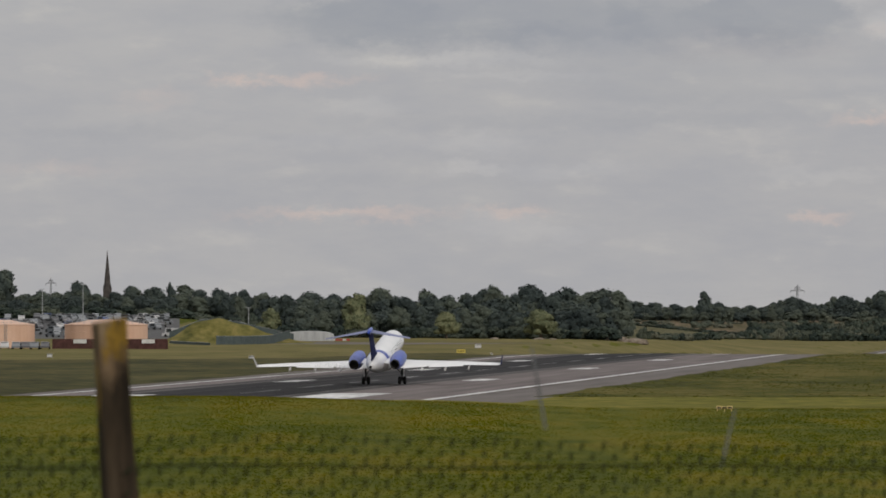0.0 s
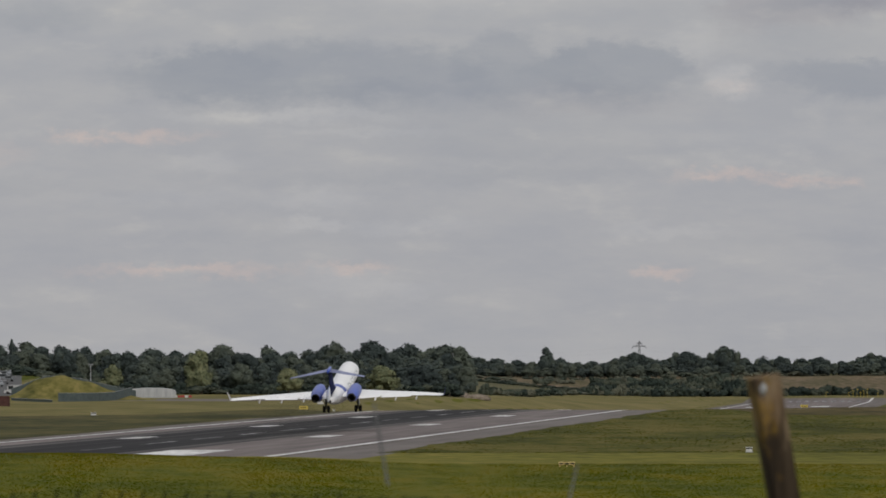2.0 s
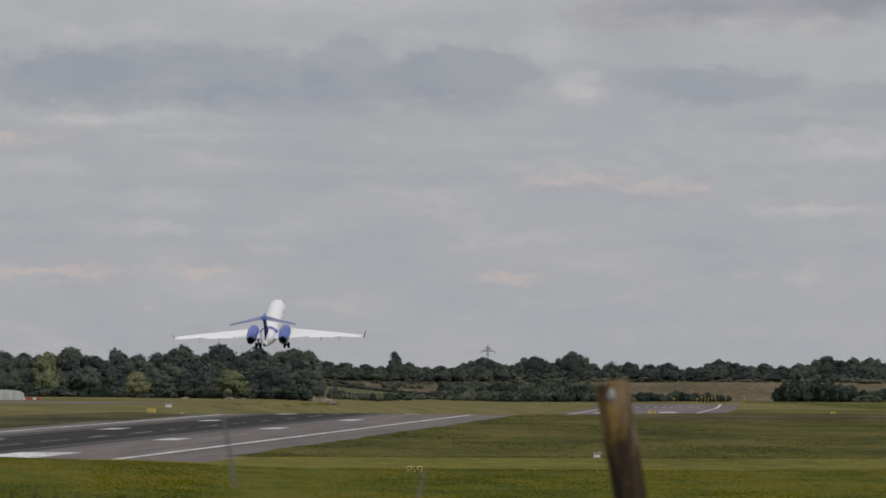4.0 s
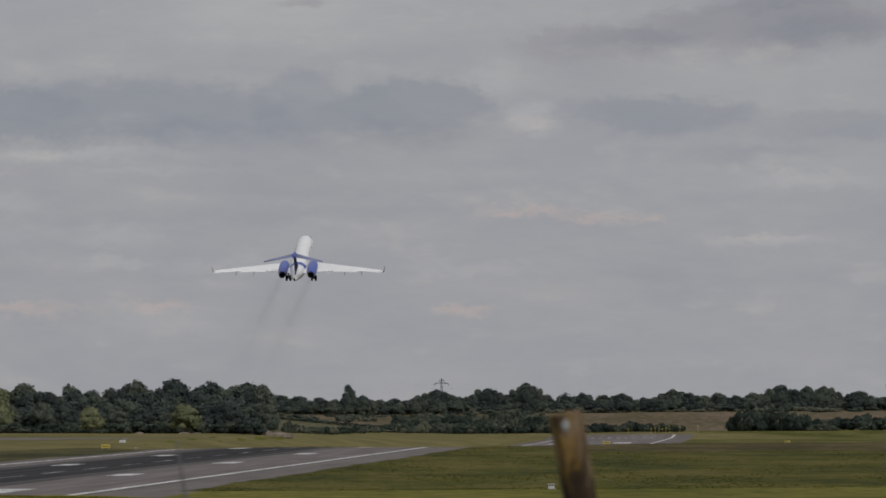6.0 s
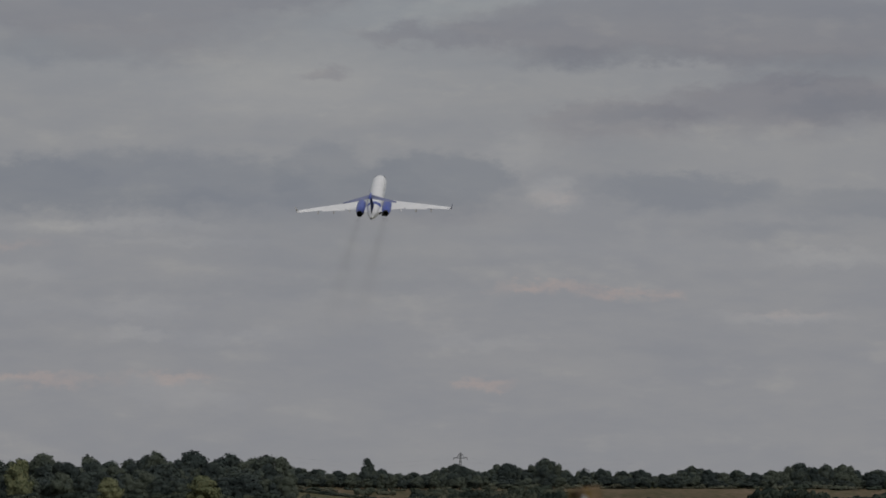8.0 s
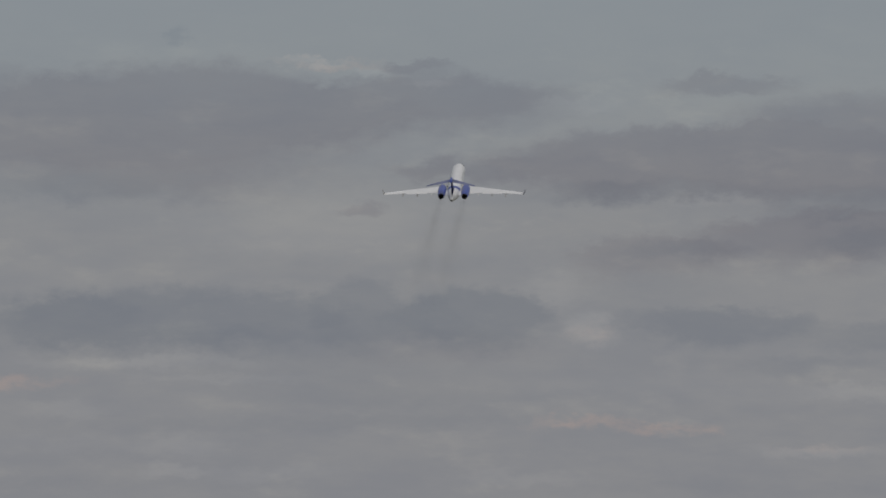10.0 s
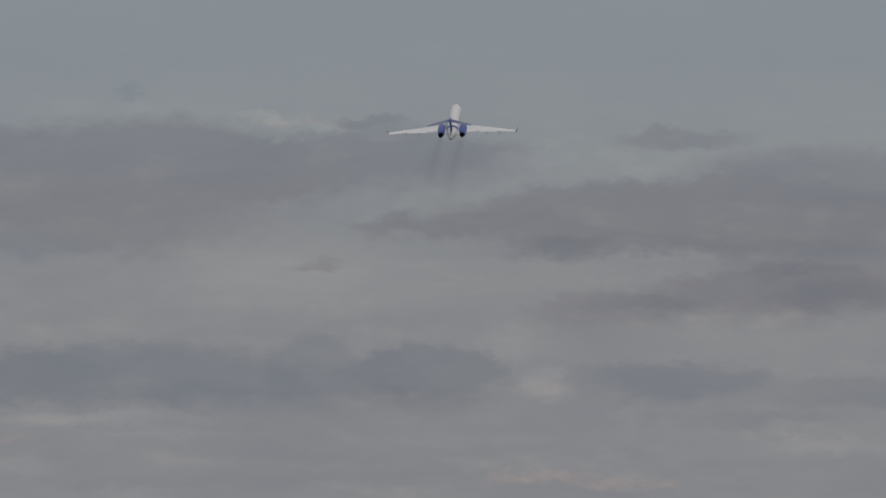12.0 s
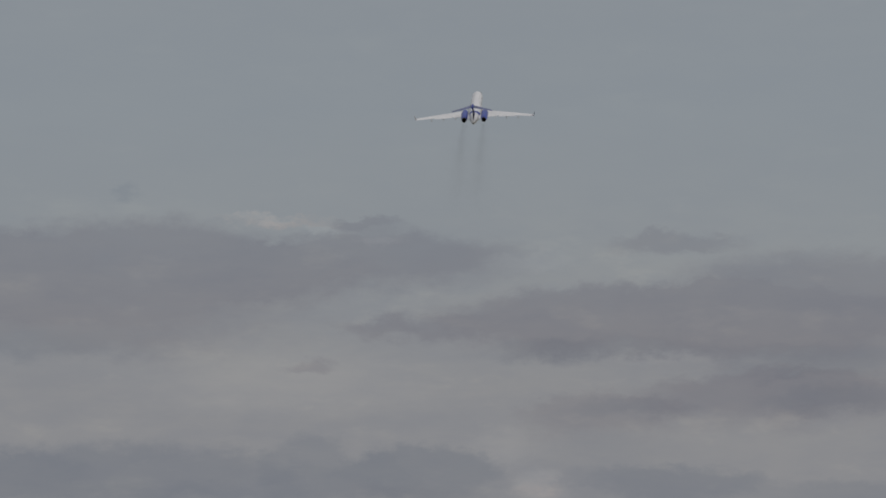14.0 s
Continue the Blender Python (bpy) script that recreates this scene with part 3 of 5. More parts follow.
def run_sheet(name, a0, a1, w0, w1, mat, lift, parent=None, label="", step=8.0, cross=4):
    na = max(1, int(math.ceil((a1 - a0) / step)))
    bm = bmesh.new()
    rows = []
    for i in range(na + 1):
        a = a0 + (a1 - a0) * i / na
        rows.append([bm.verts.new(run_point(a, w0 + (w1 - w0) * j / cross, lift)) for j in range(cross + 1)])
    for r, s in zip(rows, rows[1:]):
        for j in range(cross):
            bm.faces.new((r[j], r[j + 1], s[j + 1], s[j]))
    ob = part(name, bm, mat, parent, label)
    return ob


runway = tagged(run_sheet("runway", -45, 2470, -23.6, 25.2, M_ASPHALT, 0.10, cross=8), "long grey asphalt runway with white markings and dark tyre marks", "runway", kind="structure")
run_sheet("shoulder", -45, 2470, 25.2, 34.5, M_SHOULDER, 0.07, runway)
run_sheet("shoulder", -45, 2470, -29.0, -23.6, M_SHOULDER, 0.07, runway)
run_sheet("rubber_streak", -45, 1600, -17.0, 9.0, M_RUBBER_THIN, 0.108, runway, "grey tyre rubber band", cross=8)
run_sheet("rubber_streak", -45, 1400, -13.2, 6.3, M_RUBBER, 0.114, runway, "blackened tyre rubber band", cross=6)
run_sheet("edge_line", -45, 2470, 23.8, 24.8, M_PAINT, 0.118, runway)
run_sheet("edge_line", -45, 2470, -23.4, -22.4, M_PAINT, 0.118, runway)
for i in range(-1, 47):
    run_sheet("centre_line_mark", i * 50.0 + 20, i * 50.0 + 50, -0.45, 0.45, M_WORN_PAINT, 0.122, runway, cross=1)
for s in (-1, 1):
    run_sheet("aiming_point_mark", -31, 21, s * 12.3 - 3.3, s * 12.3 + 3.3, M_PAINT, 0.126, runway, cross=2)
    for k in range(1, 5):
        run_sheet("touchdown_mark", 2 + 150 * k - 11, 2 + 150 * k + 11.5, s * 11.4 - 0.7, s * 11.4 + 2.3, M_PAINT, 0.126, runway, cross=1)
for w in (-15.6, 9.0):
    run_sheet("aiming_point_mark", 2100, 2150, w, w + 6.6, M_PAINT, 0.126, runway, cross=2)
for j in range(-6, 6):
    run_sheet("threshold_mark", 2395, 2425, j * 3.6 + 0.9, j * 3.6 + 2.7, M_WORN_PAINT, 0.126, runway, cross=1)


# ------------------------------------------------------------------ trees
def leaf_mesh(name, lobes, per, size, mat, seed, flat=0.6, core=0.8):
    """A crown: lobes of (centre, radii), each a ragged shell of small leaf clumps round a solid inner mass."""
    rng = random.Random(seed)
    verts, faces = [], []
    mid = Vector((0, 0, sum(c[2] for c, r in lobes) / len(lobes)))
    for (cx, cy, cz), (rx, ry, rz) in lobes:
        bm = bmesh.new()
        bmesh.ops.create_icosphere(bm, subdivisions=2, radius=1)
        base = len(verts)
        for v in bm.verts:
            k = core * (0.85 + 0.3 * rng.random())
            verts.append((cx + v.co.x * rx * k, cy + v.co.y * ry * k, cz + v.co.z * rz * k))
        for f in bm.faces:
            faces.append([base + v.index for v in f.verts])
        bm.free()
        for _ in range(per):
            d = Vector((rng.gauss(0, 1), rng.gauss(0, 1), rng.gauss(0, 1) + 0.25)).normalized()
            k = 0.74 + 0.32 * rng.random() ** 1.2
            p = Vector((cx + d.x * rx * k, cy + d.y * ry * k, cz + d.z * rz * k))
            out = d + 0.5 * (p - mid).normalized() + 0.5 * Vector((rng.gauss(0, 1), rng.gauss(0, 1), rng.gauss(0, 1)))
            a = out.cross(Vector((rng.gauss(0, 1), rng.gauss(0, 1), rng.gauss(0, 1)))).normalized()
            b = out.cross(a).normalized()
            s = size * (0.5 + rng.random())
            base = len(verts)
            verts += [tuple(p - a * s * 0.6), tuple(p + b * s * 0.45), tuple(p + a * s * 0.7), tuple(p - b * s * 0.45)]
            faces.append([base, base + 1, base + 2, base + 3])
    me = bpy.data.meshes.new(name)
    me.from_pydata(verts, [], faces)
    me.materials.append(mat)
    return me


def tree_kind(seed, mat, slim=1.0, label="", lobes_n=25, category="tree"):
    """A unit tree 10 m high and about 9 m wide."""
    rng = random.Random(seed)
    ob = empty("tree")
    bm = bmesh.new()
    tube(bm, (0, 0, -0.5), (0.1, 0, 4.2), 0.34, 0.22, 8)
    for i in range(5):
        a = i * 1.25 + rng.random()
        tube(bm, (0.1, 0, 2.4 + 0.4 * i), (2.3 * math.cos(a) * slim, 2.3 * math.sin(a) * slim, 5.2 + 0.5 * i), 0.14, 0.05, 6)
    part("trunk", bm, M_BARK, ob)
    lobes = []
    for i in range(lobes_n):
        a, h = rng.random() * 6.28, rng.random()
        r = (1 - (abs(h - 0.38) * 1.35) ** 2.0) * 2.9 * (0.35 + 0.65 * rng.random() ** 0.5) * slim
        s = 0.8 + 0.8 * rng.random()
        lobes.append(((r * math.cos(a), r * math.sin(a), 1.5 + 6.9 * h), (s * 1.15 * max(slim, 0.7), s * 1.15 * max(slim, 0.7), s * 1.1)))
    lobes.append(((0, 0, 5), (2.7 * slim, 2.7 * slim, 3.4)))
    lobes.append(((0.4 * rng.random(), 0, 8.4), (1.3 * slim, 1.3 * slim, 1.3)))
    child("crown", leaf_mesh("crown", lobes, 130, 0.45, mat, seed, core=0.7), ob)
    return tagged(ob, label, category)


def bush_kind(seed, mat, label):
    rng = random.Random(seed)
    ob = empty("bush")
    lobes = []
    for i in range(15):
        a, r = rng.random() * 6.28, 2.3 * rng.random() ** 0.6
        s = 0.4 + 0.6 * rng.random()
        lobes.append(((r * math.cos(a) * 1.3, r * math.sin(a), 0.5 + 1.5 * rng.random() ** 1.5), (s * 1.25, s, s * 0.95)))
    child("crown", leaf_mesh("crown", lobes, 90, 0.38, mat, seed, core=0.7), ob)
    bm = bmesh.new()
    tube(bm, (0, 0, -0.4), (0.2, 0, 1.2), 0.12, 0.06, 6)
    part("stem", bm, M_BARK, ob)
    return tagged(ob, label, "bush")


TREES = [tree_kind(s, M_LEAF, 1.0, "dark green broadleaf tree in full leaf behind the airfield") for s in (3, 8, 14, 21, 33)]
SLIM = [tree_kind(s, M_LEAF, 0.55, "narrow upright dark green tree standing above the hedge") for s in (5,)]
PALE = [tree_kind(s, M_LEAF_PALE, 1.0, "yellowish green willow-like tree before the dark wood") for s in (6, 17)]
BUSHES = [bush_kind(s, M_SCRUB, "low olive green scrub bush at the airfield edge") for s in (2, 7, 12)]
PALE_BUSHES = [bush_kind(s, M_SCRUB_PALE, "grey-green pale scrub bush on the heath, lightened for haze") for s in (4, 11, 15)]
used = set()


def plant(kinds, i, x, y, z, wide, tall, turn, group):
    src = kinds[i % len(kinds)]
    m = pose(x, y, z, 0, 0, turn)
    if src.name in used:
        ob = copy_thing(src, m)
    else:
        ob = src
        ob.matrix_basis = m
        used.add(src.name)
    ob.scale = (wide, wide, tall)
    ob["group"] = group
    return ob


rng = random.Random(41)


def row_of_trees(rows, d, kinds, group, spread=18, fat=1.0):
    """Rows of (bearing, top, width) at about the distance d."""
    for i, (u, v, w) in enumerate(rows):
        dd = d + rng.uniform(-spread, spread)
        x = side(u, dd)
        z = ground_z(x, dd)
        tall = (1.04 if dd < 3000 else 1.12) * (high(v, dd) - z) / 10.0
        wide = fat * w / FOCAL * dd / 6.6
        plant(kinds, i + rng.randrange(3), x, dd, z, wide, tall, rng.uniform(0, 360), group)


LEFT_TREES = [(-30, 495, 70), (5, 478, 62), (45, 520, 50), (72, 516, 42), (100, 517, 44), (136, 500, 52), (168, 520, 42), (205, 517, 40), (232, 506, 52), (272, 508, 54), (302, 507, 30),
              (326, 505, 56), (356, 513, 50), (386, 513, 52), (412, 520, 40), (432, 514, 46), (468, 519, 50), (486, 530, 40), (506, 545, 50)]
MID_TREES = [(546, 517, 70), (588, 521, 52), (618, 524, 52), (671, 512, 56), (716, 527, 50), (751, 515, 52), (790, 523, 56), (828, 519, 56), (852, 514, 42), (876, 508, 58), (912, 520, 52),
             (940, 506, 64), (985, 516, 60), (1008, 511, 64), (1040, 518, 60), (1066, 512, 70), (1094, 515, 52)]
FRONT_TREES = [(530, 540, 60), (575, 552, 60), (632, 545, 62), (668, 556, 60), (700, 548, 70), (745, 560, 60), (760, 540, 60), (815, 545, 60), (850, 552, 66), (890, 530, 62), (905, 556, 60), (1000, 550, 70), (1030, 540, 70), (1060, 553, 60), (1090, 548, 50)]
FAR_TREES = [(1125, 536, 60), (1160, 538, 60), (1195, 541, 56), (1222, 543, 50), (1270, 538, 54), (1300, 545, 60), (1330, 543, 50), (1365, 541, 60), (1402, 528, 74), (1440, 541, 50), (1492, 527, 76), (1530, 542, 50), (1562, 519, 66),
             (1600, 541, 50), (1630, 537, 44), (1660, 535, 46), (1700, 539, 60), (1730, 536, 60), (1770, 543, 50), (1800, 538, 44), (1822, 530, 56), (1850, 536, 60), (1880, 541, 50), (1905, 537, 56), (1935, 541, 50), (1965, 537, 60)]
FAR_TREES_ON = [(2014, 524, 62), (2040, 531, 40), (2062, 527, 46), (2090, 526, 56), (2105, 535, 40), (2152, 535, 76), (2200, 545, 50), (2240, 546, 60), (2290, 540, 60), (2340, 536, 60), (1990, 541, 50), (2120, 548, 50)]
row_of_trees(LEFT_TREES, 2075, TREES, "trees behind the car park")
row_of_trees(MID_TREES, 2010, TREES, "trees of the wood")
row_of_trees(FRONT_TREES, 1962, TREES, "trees of the wood", 10)
FAR_LINE = FAR_TREES + FAR_TREES_ON
row_of_trees([(u, v, 0.55 * w) for u, v, w in FAR_LINE], 3715, TREES, "trees on the far rise")
row_of_trees([(u, min(549, min(v + 13 * (2 * (u - c) / w) ** 2 for c, v, w in FAR_LINE)) + rng.uniform(0, 4), 25) for u in range(1106, 2345, 12)], 3735, TREES, "trees on the far rise", 14)
row_of_trees([(1246, 520, 26), (1258, 540, 20)], 3700, TREES, "trees behind the airfield", 5)
row_of_trees([(300, 500, 16)], 2060, SLIM, "trees behind the airfield", 5)
row_of_trees([(u, 527 + rng.uniform(-6, 12), 46) for u in range(512, 1104, 16)], 1990, TREES, "trees of the wood")
row_of_trees([(u, 550 + rng.uniform(-8, 14), 40) for u in range(515, 1105, 19)], 1950, TREES, "trees of the wood", 6)
row_of_trees([(u, 526 + rng.uniform(-6, 9), 42) for u in range(-40, 505, 17)], 2062, TREES, "trees behind the car park", 8)
row_of_trees([(u, 549 + rng.uniform(-4, 6), 24) for u in range(1110, 2330, 15)], 3690, TREES, "trees on the far rise", 10)
row_of_trees([(632, 519, 46), (478, 545, 40)], 1944, PALE, "pale trees before the wood", 2)
row_of_trees([(790, 552, 42), (957, 548, 54)], 1914, PALE, "pale trees before the wood", 2)


def row_of_bushes(u0, u1, n, v0, v1, d0, d1, wide, group, kinds=BUSHES):
    for i in range(n):
        u = u0 + (u1 - u0) * (i + rng.random()) / n
        d = rng.uniform(d0, d1)
        x = side(u, d)
        z = ground_z(x, d)
        tall = max(0.6, (high(rng.uniform(v0, v1), d) - z) / 2.9)
        plant(kinds, rng.randrange(3), x, d, z, wide * rng.uniform(0.8, 1.3), tall, rng.uniform(0, 360), group)


row_of_bushes(500, 1066, 31, 572, 588, 1925, 1945, 1.5, "bushes along the wood")
row_of_bushes(330, 520, 12, 552, 572, 2020, 2040, 1.8, "bushes along the wood")
row_of_bushes(-40, 330, 26, 538, 550, 2035, 2055, 2.0, "bushes behind the car park")
row_of_bushes(1100, 1420, 24, 583, 593, 3290, 3340, 1.6, "scrub at the runway end")
SCRUB_EDGE = [(1062, 2005), (1120, 2130), (1200, 2450), (1300, 3080), (1400, 3280), (1520, 3300)]


def scrub_edge(u):
    """Distance of the scrub's front at a bearing."""
    for (u0, d0), (u1, d1) in zip(SCRUB_EDGE, SCRUB_EDGE[1:]):
        if u <= u1:
            return d0 + (d1 - d0) * (u - u0) / (u1 - u0)
    return SCRUB_EDGE[-1][1]


def scrub_bearing(d):
    """Bearing of the scrub's front at a distance."""
    for (u0, d0), (u1, d1) in zip(SCRUB_EDGE, SCRUB_EDGE[1:]):
        if d <= d1:
            return max(u0, u0 + (u1 - u0) * (d - d0) / (d1 - d0))
    return SCRUB_EDGE[-1][0]


for i in range(56):
    u = 1134 + 378 * (i + rng.random()) / 56
    d = scrub_edge(u) + rng.uniform(0, 50)
    x = side(u, d)
    z = ground_z(x, d)
    plant(PALE_BUSHES if i % 3 else BUSHES, rng.randrange(3), x, d, z, rng.uniform(0.6, 1.1) * d / 2000, max(0.5, (high(rng.uniform(586, 597) if 1165 < u < 1320 else rng.uniform(576, 595), d) - z) / 2.9), rng.uniform(0, 360), "scrub beyond the wood")
row_of_bushes(1120, 1600, 24, 563, 573, 3480, 3640, 1.5, "scrub on the far rise", PALE_BUSHES)
row_of_bushes(1400, 1830, 36, 581, 592, 3270, 3330, 1.7, "scrub at the runway end")
row_of_bushes(1330, 1620, 34, 570, 584, 3340, 3420, 1.6, "scrub at the runway end")
row_of_bushes(1330, 1600, 30, 564, 573, 3440, 3500, 1.5, "scrub on the far rise", PALE_BUSHES)
row_of_bushes(1932, 2030, 14, 560, 572, 3290, 3400, 2.0, "scrub at the runway end")
row_of_bushes(1960, 2330, 30, 568, 588, 3270, 3400, 2.2, "scrub at the runway end")
row_of_bushes(1450, 2330, 26, 556, 564, 3640, 3700, 1.6, "scrub on the far rise", PALE_BUSHES)

# ------------------------------------------------------------------ the jet
NOSE_Y, TAIL_Y, BODY_Z = 14.9, -14.6, 3.25


def build_jet():
    jet = tagged(empty("business_jet"), "white twin-engined business jet with blue nacelles and blue T-tail", "aircraft")
    # fuselage
    rings = []
    sect = [(14.9, 0.06, 0.05, -0.55), (14.5, 0.42, 0.36, -0.45), (13.6, 0.80, 0.72, -0.28), (12.4, 1.12, 1.08, -0.10), (11.0, 1.30, 1.30, -0.01), (9.0, 1.345, 1.345, 0),
            (0.0, 1.345, 1.345, 0), (-5.0, 1.345, 1.345, 0), (-7.5, 1.25, 1.24, 0.08), (-10.0, 1.0, 0.98, 0.22), (-12.0, 0.72, 0.72, 0.34), (-13.6, 0.42, 0.46, 0.42), (-14.6, 0.2, 0.24, 0.46)]
    for y, rx, rz, dz in sect:
        rings.append(ring(y, rx, rz, 0, BODY_Z + dz, 32))
    body = part("fuselage", loft(bmesh.new(), rings), M_WHITE, jet, smooth=True)
    bm = bmesh.new()
    loft(bm, [ring(-14.55, 0.19, 0.2, 0, BODY_Z + 0.46, 16), ring(-14.85, 0.15, 0.16, 0, BODY_Z + 0.47, 16)])
    part("tail_exhaust", bm, M_SOOT, jet, "dark auxiliary exhaust")
    # belly fairing, its grey standing for the shade under the white body
    bm = bmesh.new()
    loft(bm, [ring(5.6, 0.5, 0.2, 0, BODY_Z - 1.15, 24), ring(4.2, 1.2, 0.5, 0, BODY_Z - 1.05, 24), ring(1.0, 1.5, 0.72, 0, BODY_Z - 1.0, 24), ring(-2.5, 1.45, 0.68, 0, BODY_Z - 1.0, 24), ring(-5.0, 0.9, 0.45, 0, BODY_Z - 1.0, 24), ring(-6.4, 0.3, 0.15, 0, BODY_Z - 1.1, 24)])
    part("belly_fairing", bm, M_GREY, jet, smooth=True)
    # cabin windows and windscreen
    for s in (-1, 1):
        for i in range(12):
            bm = bmesh.new()
            rim = [(8.0 - 0.95 * i + 0.2 * math.cos(a), 0.42 + 0.27 * math.sin(a)) for a in [q * math.pi / 5 for q in range(10)]]
            loft(bm, [[(s * (math.sqrt(1.345 ** 2 - h * h) + out), y, BODY_Z + h) for y, h in rim] for out in (-0.05, 0.004)])
            part("cabin_window", bm, M_GLASS, body)
    bm = bmesh.new()
    loft(bm, [ring(12.75, 0.98, 0.40, 0, BODY_Z + 0.40, 20), ring(13.25, 0.86, 0.34, 0, BODY_Z + 0.25, 20)])
    part("windscreen", bm, M_GLASS, body)
    # wings
    for s in (-1, 1):
        wing = part("wing", foil(bmesh.new(), [
            ((s * 0.6, 4.9, 1.62), (s * 0.6, -2.3, 1.80), 0.85, (0, 0, 1)),
            ((s * 3.6, 2.5, 1.92), (s * 3.6, -2.45, 2.02), 0.58, (0, 0, 1)),
            ((s * 5.2, 1.2, 2.10), (s * 5.2, -2.6, 2.17), 0.44, (0, 0, 1)),
            ((s * 10.0, -2.2, 2.49), (s * 10.0, -4.55, 2.50), 0.26, (0, 0, 1)),
            ((s * 13.6, -4.75, 2.72), (s * 13.6, -6.2, 2.67), 0.14, (0, 0, 1)),
            ((s * 14.05, -5.1, 2.76), (s * 14.05, -6.45, 2.72), 0.12, (0, 0, 1))]), M_WHITE, jet, smooth=True)
        part("winglet", foil(bmesh.new(), [
            ((s * 14.02, -5.1, 2.73), (s * 14.02, -6.5, 2.72), 0.16, (s * 1, 0, 0)),
            ((s * 14.15, -5.7, 3.25), (s * 14.15, -6.7, 3.25), 0.11, (s * 1, 0, 0)),
            ((s * 14.30, -6.4, 3.85), (s * 14.30, -7.0, 3.85), 0.07, (s * 1, 0, 0))]), M_NAVY if s > 0 else M_GREY, wing, "upswept winglet, dark blue on the right wing, grey on the left")
        # flaps let down a little
        for y0, y1, x0, x1, z0, z1 in ((-2.35, -2.85, 2.2, 5.3, 2.0, 2.14), (-2.85, -4.55, 5.5, 9.6, 2.13, 2.42)):
            part("flap", foil(bmesh.new(), [
                ((s * x0, (-2.2 if x0 < 5 else -2.5), z0 + 0.05), (s * x0, (-2.2 if x0 < 5 else -2.5) - 0.7, z0 - 0.06), 0.12, (0, 0, 1)),
                ((s * x1, (-2.45 if x0 < 5 else -4.2), z1 + 0.05), (s * x1, (-2.45 if x0 < 5 else -4.2) - 0.55, z1 - 0.02), 0.08, (0, 0, 1))]), M_WHITE, wing)
        # outer fairings are coloured grey for the shade on their backs
        for x, y, z in ((4.7, -3.2, 1.84), (7.5, -4.4, 1.98), (10.3, -5.4, 2.22)):
            bm = bmesh.new()
            loft(bm, [ring(y + 1.5, 0.03, 0.03, s * x, z + 0.12, 10), ring(y + 0.9, 0.11, 0.13, s * x, z + 0.05, 10), ring(y, 0.12, 0.14, s * x, z - 0.02, 10), ring(y - 0.5, 0.04, 0.05, s * x, z - 0.03, 10)])
            part("flap_track_fairing", bm, M_GREY if x > 5 else M_WHITE, wing, smooth=True)
    # engines
    for s in (-1, 1):
        ex, ez = s * 2.35, 3.45
        bm = bmesh.new()
        prof = [(-3.7, 0.66), (-3.85, 0.72), (-4.6, 0.80), (-6.0, 0.84), (-7.8, 0.83), (-9.0, 0.76), (-10.0, 0.62), (-10.4, 0.55)]
        loft(bm, [ring(y, r, r * 1.03, ex, ez, 28) for y, r in prof], cap=False)
        nac = part("nacelle", bm, M_BLUE, jet, smooth=True)
        bm = bmesh.new()
        loft(bm, [ring(-3.7, 0.66, 0.68, ex, ez, 28), ring(-4.0, 0.60, 0.62, ex, ez, 28), ring(-6.4, 0.62, 0.64, ex, ez, 28), ring(-6.5, 0.05, 0.05, ex, ez, 28)], cap=False)
        part("intake", bm, M_METAL, nac, smooth=True)
        bm = bmesh.new()
        loft(bm, [ring(-10.0, 0.58, 0.60, ex, ez, 28), ring(-10.8, 0.50, 0.52, ex, ez, 28), ring(-10.8, 0.47, 0.49, ex, ez, 28), ring(-9.6, 0.42, 0.42, ex, ez, 28), ring(-9.6, 0.02, 0.02, ex, ez, 28)], cap=False)
        part("exhaust_nozzle", bm, M_SOOT, nac, "black sooted exhaust nozzle", smooth=True)
        part("pylon", foil(bmesh.new(), [((s * 0.9, -5.6, 3.50), (s * 0.9, -9.6, 3.50), 0.30, (0, 0, 1)), ((s * 1.6, -6.0, 3.46), (s * 1.6, -9.6, 3.46), 0.26, (0, 0, 1))]), M_WHITE, nac)
    # tail
    fin = part("fin", foil(bmesh.new(), [
        ((0, -6.4, BODY_Z + 1.05), (0, -13.6, BODY_Z + 0.75), 0.30, (1, 0, 0)),
        ((0, -9.4, BODY_Z + 1.6), (0, -13.9, BODY_Z + 1.6), 0.34, (1, 0, 0)),
        ((0, -12.9, 7.72), (0, -15.9, 7.72), 0.27, (1, 0, 0))]), M_NAVY, jet, "dark blue fin", smooth=True)
    bm = bmesh.new()
    loft(bm, [ring(-12.2, 0.05, 0.05, 0, 7.8, 14), ring(-12.9, 0.2, 0.24, 0, 7.82, 14), ring(-15.0, 0.26, 0.30, 0, 7.82, 14), ring(-16.6, 0.06, 0.08, 0, 7.85, 14)])
    part("fin_bullet", bm, M_BLUE, fin, smooth=True)
    for s in (-1, 1):
        part("tailplane", foil(bmesh.new(), [
            ((s * 0.05, -13.3, 7.80), (s * 0.05, -15.9, 7.84), 0.15, (0, 0, 1)),
            ((s * 4.8, -16.2, 7.25), (s * 4.8, -17.3, 7.28), 0.08, (0, 0, 1))]), M_TAIL, fin, "blue tailplane", smooth=True)
    # painted band across the rear body between the engines
    bm = bmesh.new()
    n = 32

    def skin(y, a):
        """A point just outside the fuselage at the station y and the angle a."""
        for (y0, x0, z0, d0), (y1, x1, z1, d1) in zip(sect, sect[1:]):
            if y1 <= y <= y0:
                k = (y0 - y) / (y0 - y1)
                return ((x0 + (x1 - x0) * k + 0.015) * math.cos(a), y, BODY_Z + d0 + (d1 - d0) * k + (z0 + (z1 - z0) * k + 0.015) * math.sin(a))

    made = []
